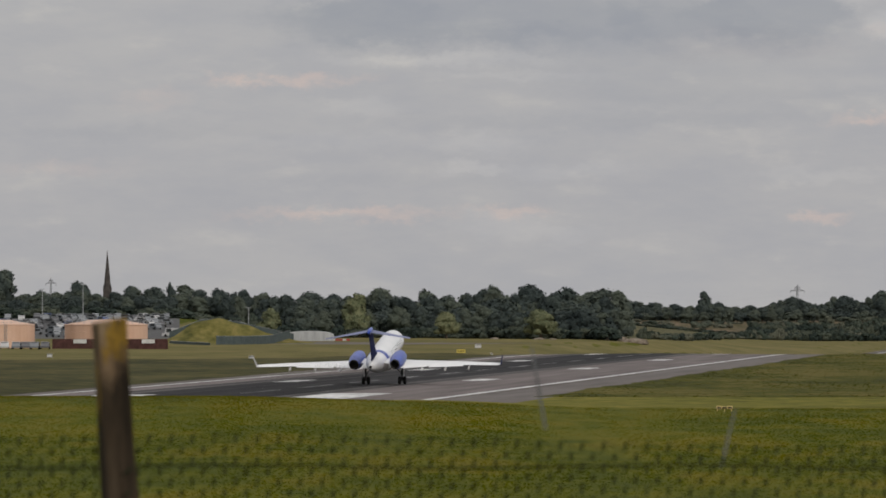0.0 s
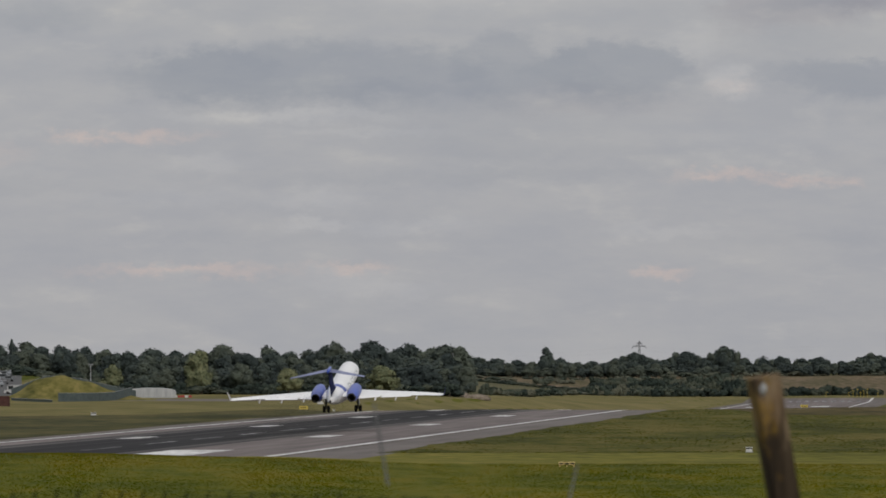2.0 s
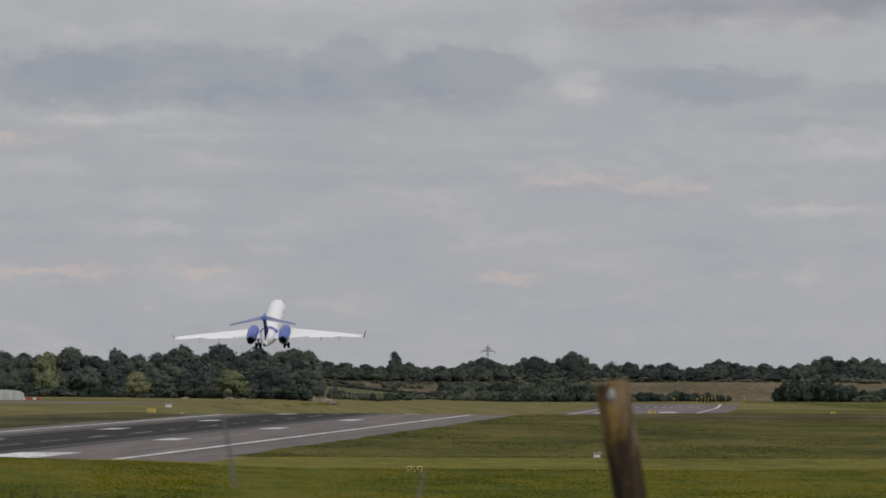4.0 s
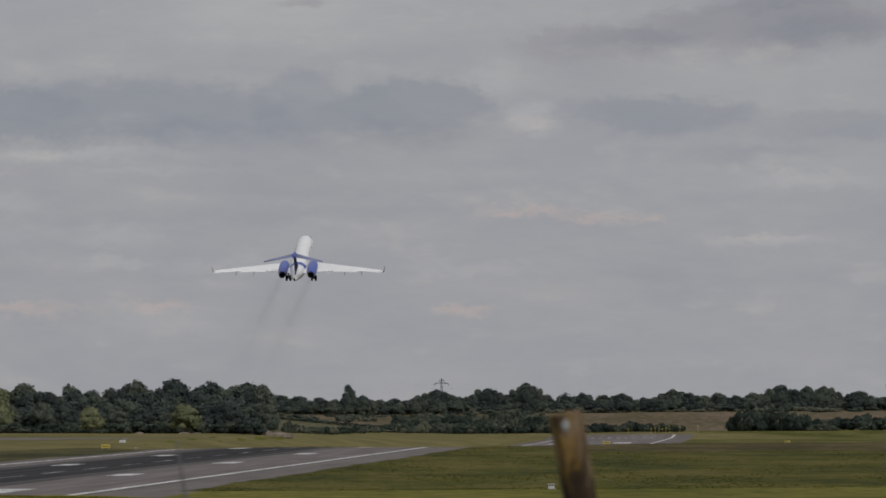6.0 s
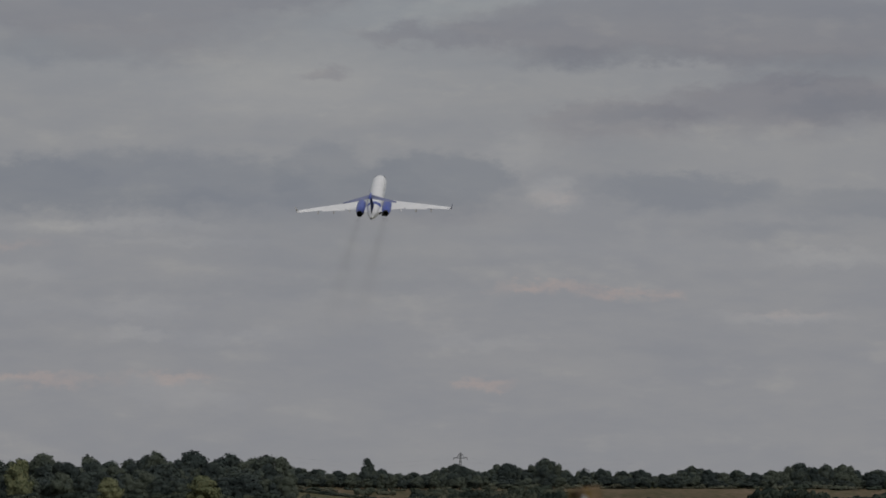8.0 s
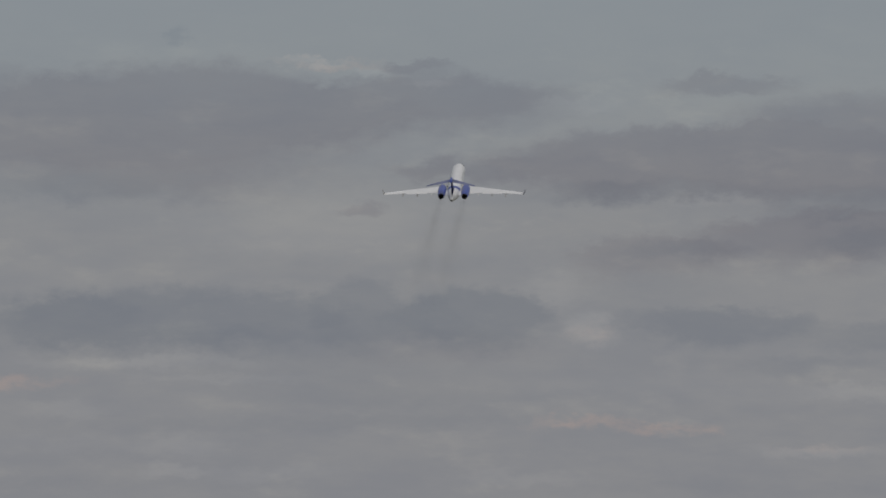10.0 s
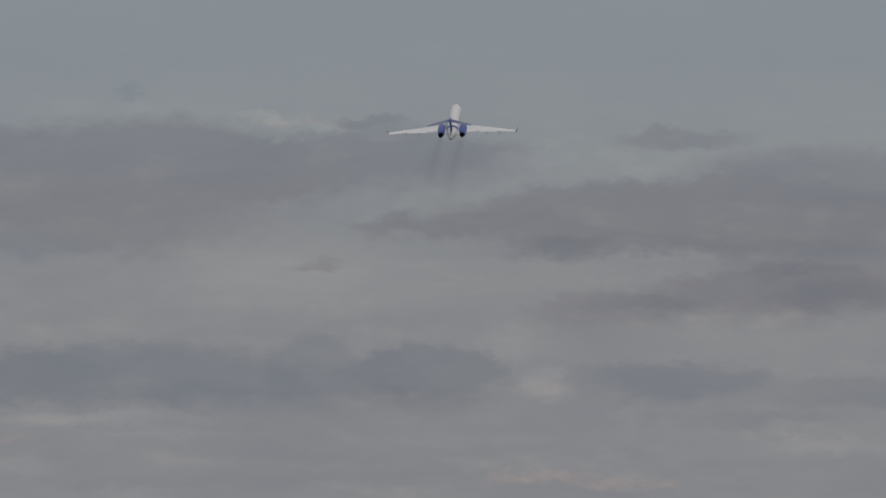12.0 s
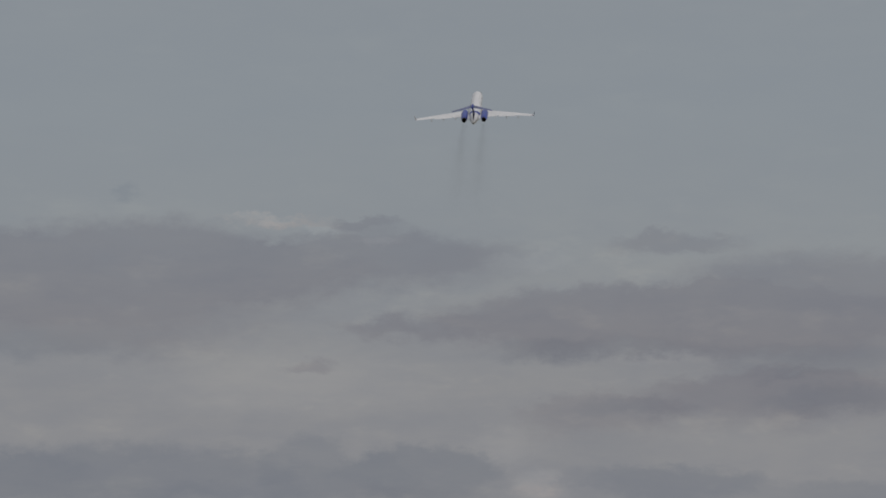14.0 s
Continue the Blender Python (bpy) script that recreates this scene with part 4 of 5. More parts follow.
    for k in range(5):
        made.append([bm.verts.new(skin(-6.4 - 0.38 * k + 0.7 * (1 - math.sin(a)), a)) for a in [math.pi * (0.08 + 0.84 * j / (n - 1)) for j in range(n)]])
    for r0, r1 in zip(made, made[1:]):
        for j in range(n - 1):
            bm.faces.new((r0[j], r0[j + 1], r1[j + 1], r1[j]))
    part("painted_band", bm, M_BLUE, body, "blue stripe across the rear fuselage")
    # landing gear
    gears = []
    for s in (-1, 1):
        gear = empty("main_gear")
        gear.parent = jet
        gear.matrix_basis = pose(s * 2.1, 0, 1.75)
        # main struts are a darker grey than the bare-metal nose strut
        bm = bmesh.new()
        tube(bm, (0, 0, 0.3), (0, 0, -1.55), 0.13, 0.10, 12)
        tube(bm, (0, 0, -1.0), (-s * 0.9, 0.25, 0.2), 0.06, 0.06, 8)
        tube(bm, (-0.42, 0, -1.6), (0.42, 0, -1.6), 0.09, 0.09, 10)
        part("strut", bm, M_GEAR, gear)
        for k in (-1, 1):
            bm = bmesh.new()
            loft(bm, [[(k * 0.30 + dx, r * math.cos(a), -1.6 + r * math.sin(a)) for a in [j * math.pi / 12 for j in range(24)]] for dx, r in ((-0.17, 0.34), (-0.15, 0.42), (-0.08, 0.47), (0.08, 0.47), (0.15, 0.42), (0.17, 0.34))])
            part("wheel", bm, M_TYRE, gear, smooth=True)
        bm = bmesh.new()
        box(bm, s * 0.16, s * 0.20, -0.45, 0.45, -1.1, 0.1, 0.01)
        part("gear_door", bm, M_WHITE, gear)
        gears.append(gear)
    nose = empty("nose_gear")
    nose.parent = jet
    nose.matrix_basis = pose(0, 12.0, 2.2)
    bm = bmesh.new()
    tube(bm, (0, 0, 0), (0, 0, -2.0), 0.09, 0.07, 10)
    part("strut", bm, M_METAL, nose)
    for k in (-1, 1):
        bm = bmesh.new()
        loft(bm, [[(k * 0.19 + dx, r * math.cos(a), -2.0 + r * math.sin(a)) for a in [j * math.pi / 10 for j in range(20)]] for dx, r in ((-0.1, 0.2), (-0.08, 0.27), (0.08, 0.27), (0.1, 0.2))])
        part("wheel", bm, M_TYRE, nose, smooth=True)
    gears.append(nose)
    return jet, gears


jet, gears = build_jet()

# ------------------------------------------------------------------ fence before the camera
FENCE_Y = 27.0


def fence_post(u, v, lean, seed, wood, nailed, stout=1.0):
    rng2 = random.Random(seed)
    x, z = side(u, FENCE_Y), high(v, FENCE_Y)
    ob = tagged(empty("fence_post", pose(x, FENCE_Y, z)), "weathered leaning fence post with yellow lichen", "fence post", group="posts of the wire fence")
    bm = bmesh.new()
    rings = []
    for i in range(12):
        k = i / 11
        h = -k * 1.75
        w = stout * (0.047 + 0.006 * min(1, 2.5 * k) + 0.003 * math.sin(9 * k + seed))
        cx = lean * min(k, 0.5) * 1.0 + 0.004 * math.sin(5 * k + seed)
        pts = []
        for j in range(20):
            a = 2 * math.pi * j / 20 + math.pi / 20
            c, s = math.cos(a), math.sin(a)
            q = 1 / max(abs(c), abs(s)) ** 0.9
            r = w * q * (1 + 0.06 * (rng2.random() - 0.5))
            pts.append((cx + r * (c * math.cos(0.26) - s * math.sin(0.26)), r * (c * math.sin(0.26) + s * math.cos(0.26)), h + (0.012 * c if i == 0 else 0)))
        rings.append(pts)
    loft(bm, rings)
    shaft = part("shaft", bm, wood, ob)
    if nailed:
        bm = bmesh.new()
        bmesh.ops.create_uvsphere(bm, u_segments=14, v_segments=8, radius=1)
        for v in bm.verts:
            k = 1 + 0.25 * math.sin(7 * v.co.x + 5 * v.co.z + seed)
            v.co = Vector((0.002 + 0.013 * k * v.co.x, -0.06 + 0.006 * v.co.y, -0.045 + 0.021 * k * v.co.z))
        part("nail_head", bm, M_STEEL, shaft, "pale worn metal nail head")
    for h in (-0.52, -0.6):
        bm = bmesh.new()
        tube(bm, (0.06 + lean * 0.3, -0.03, h), (0.02 + lean * 0.3, -0.075, h - 0.03), 0.004, n=5)
        part("staple", bm, M_WIRE, shaft)
    return ob


fence_post(193, 568, 0.12, 3, M_POSTS[0], False, 1.15)
fence_post(1628, 568, 0.31, 8, M_POSTS[1], True)


def wire_fence():
    ob = tagged(empty("wire_fence"), "dark green-coated chain-link fence netting with line wire, between posts", "wire fence")
    crv = bpy.data.curves.new("netting", "CURVE")
    crv.dimensions, crv.bevel_depth, crv.bevel_resolution = "3D", 0.0018, 0
    x0, x1, ztop, zlow, p = side(-160, FENCE_Y), side(2500, FENCE_Y), high(778, FENCE_Y), 8.2, 0.078
    n = int((x1 - x0) / p)
    rows_n = int((ztop - zlow) / p)
    for i in range(n):
        sp = crv.splines.new("POLY")
        sp.points.add(2 * rows_n - 1)
        for j in range(2 * rows_n):
            dx = 0.5 * p * (1 if j % 2 else -1) * 0.96
            sp.points[j].co = (x0 + i * p + dx + 0.5 * p, FENCE_Y + 0.004 * (j % 2) + 0.07, ztop - j * p * 0.5 + 0.02 * math.sin(i * 0.11), 1)
    net = new("netting", crv)
    crv.materials.append(M_WIRE)
    net.parent = ob
    bm = bmesh.new()
    for i in range(n):
        for j in range(rows_n):
            x, z = x0 + i * p + (0.5 * p if j % 2 else 0.0), ztop - j * p * 0.5 - 0.25 * p
            r = bmesh.ops.create_cone(bm, segments=6, radius1=0.006, radius2=0.0052, depth=0.03, cap_ends=True)
            bmesh.ops.translate(bm, vec=(x, FENCE_Y + 0.07, z + 0.02 * math.sin(i * 0.11)), verts=r["verts"])
    part("netting", bm, M_WIRE, ob)
    for v in (827,):
        bm = bmesh.new()
        z = high(v, FENCE_Y)
        loft(bm, [[(x0 + (x1 - x0) * i / 24, FENCE_Y + 0.065 + 0.004 * math.cos(a), z - 0.006 * math.sin(i * 0.9) + 0.004 * math.sin(a)) for a in [k * math.pi / 3 for k in range(6)]] for i in range(25)])
        part("line_wire", bm, M_WIRE, ob)
    for u0, v0, u1, v1 in ((941, 615, 966, 760), (1302, 725, 1278, 828)):
        bm = bmesh.new()
        tube(bm, (side(u0, FENCE_Y), FENCE_Y + 0.08, high(v0, FENCE_Y)), (side(u1, FENCE_Y), FENCE_Y + 0.07, high(v1, FENCE_Y)), 0.004, 0.006, n=6)
        part("loose_wire", bm, M_LOOSE, ob)
    return ob


wire_fence()

for ob in (*TREES, *SLIM, *PALE, *BUSHES, *PALE_BUSHES):
    if ob.name not in used:
        for o in (*ob.children, ob):
            bpy.data.objects.remove(o)


# ------------------------------------------------------------------ grassland sheets
def run_x(y, across):
    """x of the line at that offset from the runway's middle, at y."""
    return RUN_MID.x + RUN_RIGHT.x * across + (y - RUN_MID.y) * SLOPE


def ragged(y, across):
    """x of the runway's overgrown edge, where the grass creeps over the shoulder."""
    creep = 1.6 * noise.noise(Vector((y * 0.021, across, 0.0))) + 0.9 * noise.noise(Vector((y * 0.09, across, 2.0)))
    return run_x(y, across + creep)


def field(name, y0, y1, left, right, mat, lift, label, n=14, step=16, category="grass", wobble=0.0, slant=0.0, pivot=0.0):
    m = max(2, int((y1 - y0) / step))
    rows = [y0, y0 + 1.5] + [y0 + (y1 - y0) * j / m for j in range(1, m)] + [y1 - 1.5, y1]
    m = len(rows) - 1
    verts, faces = [], []
    for j, y in enumerate(rows):
        near_end, tucked = j < 2 or j > m - 2, j in (0, m)
        a, b = left(y), right(y)
        for i in range(n + 1):
            x = a + (b - a) * i / n
            lean = slant * (x - pivot) * j / m
            edge = wobble * (noise.noise(Vector((x * 0.05, 3.0 * (j > 1), 1.7))) + 0.6 * noise.noise(Vector((x * 0.35, 3.0 * (j > 1), 4.1)))) if near_end else 0.0
            verts.append((x, y + edge + lean, ground_z(x, y + edge + lean) + (-0.05 if tucked else lift)))
    for j in range(m):
        for i in range(n):
            k = j * (n + 1) + i
            faces.append((k, k + 1, k + n + 2, k + n + 1))
    me = bpy.data.meshes.new(name)
    me.from_pydata(verts, [], faces)
    me.materials.append(mat)
    return tagged(new(name, me), label, category, kind="structure")


field("verge_far", 730, 1304, lambda y: side(-250, y), lambda y: ragged(y, -28.0), M_VERGE, 0.085, "dark rough grass verge beyond the runway", n=90, step=60, wobble=8, slant=1.74, pivot=-27.8)
field("verge_strip", 1230, 1700, lambda y: run_x(y, -30.0 - 26.0 * (1 - ease(1300, 1650, y))), lambda y: ragged(y, -27.8), M_VERGE, 0.095, "dark rough grass strip along the runway's far edge", n=6, step=12)
field("verge_near", 756, 1420, lambda y: ragged(y, 33.0), lambda y: side(2500, y), M_NEARVERGE, 0.085, "green mown grass with faint mowing stripes beside the runway", n=20, step=4)
field("rough_band", 1215, 1424, lambda y: run_x(y, 35 + (1424 - y) * 0.10), lambda y: side(2600, y), M_ROUGH, 0.105, "brown rough grass along the verge's crest", n=160, step=14, wobble=36)
field("mown_strip", 614, 760, lambda y: run_x(y, 34), lambda y: side(2600, y), M_MOWN, 0.055, "pale closely mown grass strip", n=220, step=12, wobble=9)
field("far_meadow", 1130, 1935, lambda y: side(-250, y), lambda y: min(run_x(y, -28.8), side(1500, y)), M_PALE, 0.05, "pale yellowish grass before the wood", n=30)
field("far_meadow_right", 1420, 3300, lambda y: run_x(y, 32.0), lambda y: side(2600, y), M_MEADOW, 0.05, "pale yellowish grass at the runway end", n=30)
field("far_meadow_end", 1935, 3300, lambda y: side(1020, y), lambda y: run_x(y, -28.8), M_PALE, 0.06, "pale yellowish grass before the scrub", n=20)
field("runway_end_grass", 3216, 3300, lambda y: run_x(y, -28.8), lambda y: run_x(y, 33.0), M_PALE, 0.055, "pale dry grass beyond the end of the runway", n=8)
field("pale_strip", 3080, 3235, lambda y: run_x(y, 33.0), lambda y: side(1950 + 1.2 * (3235 - y), y), M_PALE, 0.12, "pale dry grass strip beside the runway end", n=12)
field("heath_slope", 3340, 3860, lambda y: side(1060, y), lambda y: side(2400, y), M_HEATH, 0.08, "brown dry heath on the far rise", n=30)
field("scrub_heath", 2000, 3345, lambda y: side(1075, y), lambda y: side(max(1080, scrub_bearing(y)), y), M_SCRUBLAND, 0.09, "olive and tan scrubby heath beyond the airfield", n=30)
field("heath_patch", 1938, 1990, lambda y: side(1055, y), lambda y: side(1130, y), M_HEATH, 0.08, "bare brown earth at the end of the wood", n=8)
field("taxiway", 1675, 1745, lambda y: side(470, y), lambda y: side(690 + 4.0 * (y - 1675), y), M_SHOULDER, 0.10, "grey asphalt taxiway crossing the far grass", n=12, category="taxiway")
field("car_park", 1730, 2010, lambda y: side(-120, y), lambda y: side(318, y), M_TARMAC, 0.08, "sloping tarmac car park", n=16, category="car park")


def grass_tufts():
    """Blades of the long grass on the near rise, one joined mesh."""
    r = np.random.RandomState(5)
    n = 100000
    d = 318 + (652 - 318) * r.rand(n) ** 0.85
    u = -90 + 2400 * r.rand(n)
    x = (u - 784) / FOCAL * d
    verts, faces, dry = [], [], []
    for i in range(n):
        z = ground_z(x[i], d[i])
        patch = noise.noise(Vector((x[i] * 0.12, d[i] * 0.02, 0.3)))
        h = (0.02 + 0.045 * r.rand()) * (1.0 + 0.7 * patch)
        for k in range(3):
            a = 6.28 * r.rand()
            ox, oy = 0.12 * (r.rand() - 0.5), 0.3 * (r.rand() - 0.5)
            w = 0.022 + 0.025 * r.rand()
            lx, ly = 0.10 * (r.rand() - 0.5), 0.10 * (r.rand() - 0.5)
            b = len(verts)
            bx, by = x[i] + ox, d[i] + oy
            verts += [(bx - w, by, z - 0.03), (bx + w, by, z - 0.03), (bx + lx, by + ly, z + h)]
            faces.append((b, b + 1, b + 2))
            dry.append(1 if r.rand() < 0.05 + 0.55 * ease(520, 605, d[i]) else 0)
    me = bpy.data.meshes.new("long_grass")
    me.from_pydata(verts, [], faces)
    me.materials.append(M_TUFT)
    me.materials.append(M_DRY)
    me.polygons.foreach_set("material_index", dry)
    return tagged(new("long_grass", me), "long green grass with yellow seed heads on the near field", "grass", kind="stuff")


grass_tufts()


def verge_clumps():
    """Low clumps of coarser grass on the verge beside the runway, one joined mesh."""
    r = np.random.RandomState(9)
    verts, faces = [], []
    for i in range(15000):
        d = 756 + 620 * r.rand() ** 1.3
        u0 = 784 + (run_x(d, 34) / d) * FOCAL
        u = u0 + (2450 - u0) * r.rand()
        x = side(u, d)
        k = noise.noise(Vector((x * 0.09, d * 0.012, 2.3)))
        if k < -0.1 and r.rand() < 0.6:
            continue
        z = ground_z(x, d) + 0.085
        h = 0.02 + 0.04 * r.rand() * (1 + k)
        w = 0.08 + 0.20 * r.rand()
        n = len(verts)
        verts += [(x - w, d, z - 0.02), (x + w, d + 0.3, z - 0.02), (x + 0.5 * w * (r.rand() - 0.5), d + 0.1, z + h), (x + w * 0.3, d + 0.6, z + h * 0.6)]
        faces += [(n, n + 1, n + 2), (n + 1, n + 3, n + 2)]
    me = bpy.data.meshes.new("verge_grass")
    me.from_pydata(verts, [], faces)
    me.materials.append(M_CLUMP)
    return tagged(new("verge_grass", me), "coarse tufts of olive and brown grass beside the runway", "grass", kind="stuff")


verge_clumps()


# ------------------------------------------------------------------ fuel tanks and car park
def fuel_tank(u, d):
    x = side(u, d)
    z = ground_z(x, d)
    ob = tagged(empty("storage_tank", pose(x, d, z)), "peach-painted cylindrical fuel storage tank with a shallow cone roof", "storage tank", group="fuel tanks")
    bm = bmesh.new()
    loft(bm, [[(r * math.cos(2 * math.pi * i / 48), r * math.sin(2 * math.pi * i / 48), h) for i in range(48)] for r, h in ((8.4, -0.3), (8.4, 1.6), (8.43, 1.63), (8.4, 1.66), (8.4, 3.3), (8.43, 3.33), (8.4, 3.36), (8.4, 4.75))])
    part("shell", bm, M_TANK, ob)
    bm = bmesh.new()
    loft(bm, [[(r * math.cos(2 * math.pi * i / 48), r * math.sin(2 * math.pi * i / 48), h) for i in range(48)] for r, h in ((8.55, 4.72), (8.5, 4.84), (4.2, 5.55), (3.4, 5.75), (0.4, 5.85))])
    part("roof", bm, M_TANK, ob)
    bm = bmesh.new()
    for i in range(30):
        a, b = 2 * math.pi * i / 30, 2 * math.pi * (i + 1) / 30
        for h in (5.3, 5.75):
            tube(bm, (8.35 * math.cos(a), 8.35 * math.sin(a), h), (8.35 * math.cos(b), 8.35 * math.sin(b), h), 0.03, n=4)
        tube(bm, (8.35 * math.cos(a), 8.35 * math.sin(a), 4.8), (8.35 * math.cos(a), 8.35 * math.sin(a), 5.75), 0.03, n=4)
    part("guard_rail", bm, M_STEEL, ob)
    bm = bmesh.new()
    for s in (-0.25, 0.25):
        tube(bm, (3 + s, -8.1, -0.2), (3 + s, -8.1, 5.0), 0.04, n=5)
    for i in range(14):
        tube(bm, (2.75, -8.1, 0.3 + 0.35 * i), (3.25, -8.1, 0.3 + 0.35 * i), 0.03, n=4)
    part("ladder", bm, M_STEEL, ob)
    return ob


fuel_tank(188, 1520)
fuel_tank(-12, 1520)


def low_wall(u0, u1, d, h, label, mat):
    x0, x1 = side(u0, d), side(u1, d)
    z = ground_z((x0 + x1) / 2, d)
    ob = tagged(empty("bund_wall", pose((x0 + x1) / 2, d, z)), label, "wall")
    bm = bmesh.new()
    box(bm, -(x1 - x0) / 2, (x1 - x0) / 2, -0.15, 0.15, -0.3, h, 0.02)
    part("wall", bm, mat, ob)
    bm = bmesh.new()
    box(bm, -(x1 - x0) / 2 - 0.05, (x1 - x0) / 2 + 0.05, -0.2, 0.2, h, h + 0.12, 0.02)
    part("coping", bm, M_BROWN, ob)
    # two plain white panels along the wall's top edge
    for px in (-6.0, 7.6):
        bm = bmesh.new()
        box(bm, px - 1.3, px + 1.3, -0.32, -0.28, h - 0.75, h + 0.05, 0.01)
        part("notice_board", bm, M_BOX, ob, "white blank board")
    for i in range(8):
        bm = bmesh.new()
        px = -(x1 - x0) / 2 + (x1 - x0) * i / 7
        box(bm, px - 0.15, px + 0.15, -0.28, -0.15, -0.3, h, 0.02)
        part("pier", bm, M_BROWN, ob)
    return ob


low_wall(94, 296, 1496, 1.9, "low dark brown brick wall before the fuel tank", M_BROWN)


def vehicle(name, paint, length, width, height, van, label, category):
    """A parked vehicle along y, wheels on z = 0."""
    ob = empty(name)
    l, w = length / 2, width / 2
    bm = bmesh.new()
    belt = height * (0.55 if not van else 0.5)
    prof = [(-l, 0.35), (-l + 0.05, belt * 0.9), (-l + 0.25, belt), (l - 0.9, belt * 0.95), (l - 0.1, belt * 0.8), (l, 0.5), (l - 0.05, 0.3), (-l + 0.1, 0.28)]
    loft(bm, [[(x, y, z) for y, z in prof] for x in (-w, -w + 0.06, w - 0.06, w)])
    part("body", bm, paint, ob)
    bm = bmesh.new()
    if van:
        cab = [(-l + 0.03, belt - 0.02), (-l + 0.08, height - 0.1), (-l + 0.3, height), (l * 0.45, height), (l * 0.62, height - 0.12), (l - 0.75, belt - 0.05)]
    else:
        cab = [(-l + 0.25, belt - 0.02), (-l + 0.75, height - 0.06), (-l + 1.0, height), (l * 0.12, height), (l * 0.25, height - 0.05), (l * 0.62, belt - 0.05)]
    loft(bm, [[(x * k, y, z) for y, z in cab] for x, k in ((-w + 0.05, 1), (-w + 0.2, 1), (w - 0.2, 1), (w - 0.05, 1))])
    part("cabin", bm, paint, ob)
    glass_top, glass_low = height - 0.12, belt + 0.03
    for s in (-1, 1):
        bm = bmesh.new()
        y0, y1 = (-l + 0.9, l * 0.2) if not van else (l * 0.1, l * 0.55)
        box(bm, s * (w - 0.04) - 0.015, s * (w - 0.04) + 0.015, y0, y1, glass_low, glass_top - 0.05, 0.01)
        part("side_window", bm, M_GLASS, ob)
    bm = bmesh.new()
    y0 = -l + (0.42 if not van else 0.05)
    loft(bm, [[(-w + 0.2, y0 - 0.03, glass_low), (w - 0.2, y0 - 0.03, glass_low), (w - 0.25, y0 + (0.27 if not van else 0.0) - 0.03, glass_top), (-w + 0.25, y0 + (0.27 if not van else 0.0) - 0.03, glass_top)],
              [(-w + 0.2, y0 + 0.1, glass_low), (w - 0.2, y0 + 0.1, glass_low), (w - 0.25, y0 + 0.37, glass_top), (-w + 0.25, y0 + 0.37, glass_top)]])
    part("rear_window", bm, M_GLASS, ob)
    for sx in (-1, 1):
        for yy in (-l * 0.62, l * 0.62):
            bm = bmesh.new()
            loft(bm, [[(sx * (w - 0.05) + dx, yy + 0.32 * math.cos(a), 0.32 + 0.32 * math.sin(a)) for a in [j * math.pi / 8 for j in range(16)]] for dx in (-0.1, 0.1)])
            part("wheel", bm, M_TYRE, ob)
    return tagged(ob, label, category)


rng = random.Random(77)
CAR_LABELS = ["silver parked hatchback car in the far car park", "white parked car in the far car park", "dark grey parked car in the far car park", "blue parked car in the far car park", "red parked car in the far car park"]
CARS = [vehicle("car", p, 4.2, 1.75, 1.48, False, l, "car") for p, l in zip(CAR_PAINTS, CAR_LABELS)]
VAN = vehicle("van", CAR_PAINTS[1], 5.0, 2.0, 2.1, True, "white panel van parked beside the fuel tanks", "van")
placed = set()


def park(src, u, d, turn, group):
    x = side(u, d)
    m = pose(x, d, ground_z(x, d) + 0.08, 0, 0, turn)
    if src.name in placed:
        ob = copy_thing(src, m)
    else:
        ob = src
        placed.add(src.name)
        ob.matrix_basis = m
    ob["group"] = group
    return ob


for r in range(10):
    d = 1750 + r * 26
    for k in range(16):
        u = -30 + 21 * k + rng.uniform(-4, 4) + (r % 2) * 9
        if rng.random() < 0.25 or u > 312 - r * 1 or (u > 255 and r < 3):
            continue
        park(CARS[rng.choice((0, 0, 0, 0, 1, 2, 2, 2, 0, 3)) if r else r % 5], u, d + rng.uniform(-2, 2), rng.choice((88, 92, 0, 182, 40)) + rng.uniform(-4, 4), "cars in the car park")
park(VAN, 306, 1750, 84, "vans near the tanks")
for u, d, k in ((8, 1478, 1), (30, 1478, 0), (46, 1478, 2), (62, 1478, 0), (80, 1478, 2), (-12, 1478, 1)):
    park(CARS[k], u, d, rng.uniform(-5, 5), "cars beside the tanks")


def mesh_fence(points, h, label, name="mesh_fence"):
    """Posts and infill panels along points on the ground."""
    x0, y0 = points[0]
    ob = tagged(empty(name, pose(x0, y0, 0)), label, "fence")
    for (xa, ya), (xb, yb) in zip(points, points[1:]):
        za, zb = ground_z(xa, ya) + mound_z(xa, ya), ground_z(xb, yb) + mound_z(xb, yb)
        bm = bmesh.new()
        tube(bm, (xa - x0, ya - y0, za - 0.3), (xa - x0, ya - y0, za + h + 0.15), 0.06, n=6)
        part("post", bm, M_FENCE, ob)
        bm = bmesh.new()
        loft(bm, [[(xa - x0, ya - y0 + k, za + 0.05), (xb - x0, yb - y0 + k, zb + 0.05), (xb - x0, yb - y0 + k, zb + h), (xa - x0, ya - y0 + k, za + h)] for k in (-0.02, 0.02)])
        part("panel", bm, M_FENCE, ob)
        bm = bmesh.new()
        tube(bm, (xa - x0, ya - y0, za + h), (xb - x0, yb - y0, zb + h), 0.035, n=5)
        part("rail", bm, M_STEEL, ob)
    return ob


MOUND_X, MOUND_Y = -51.0, 1706.0


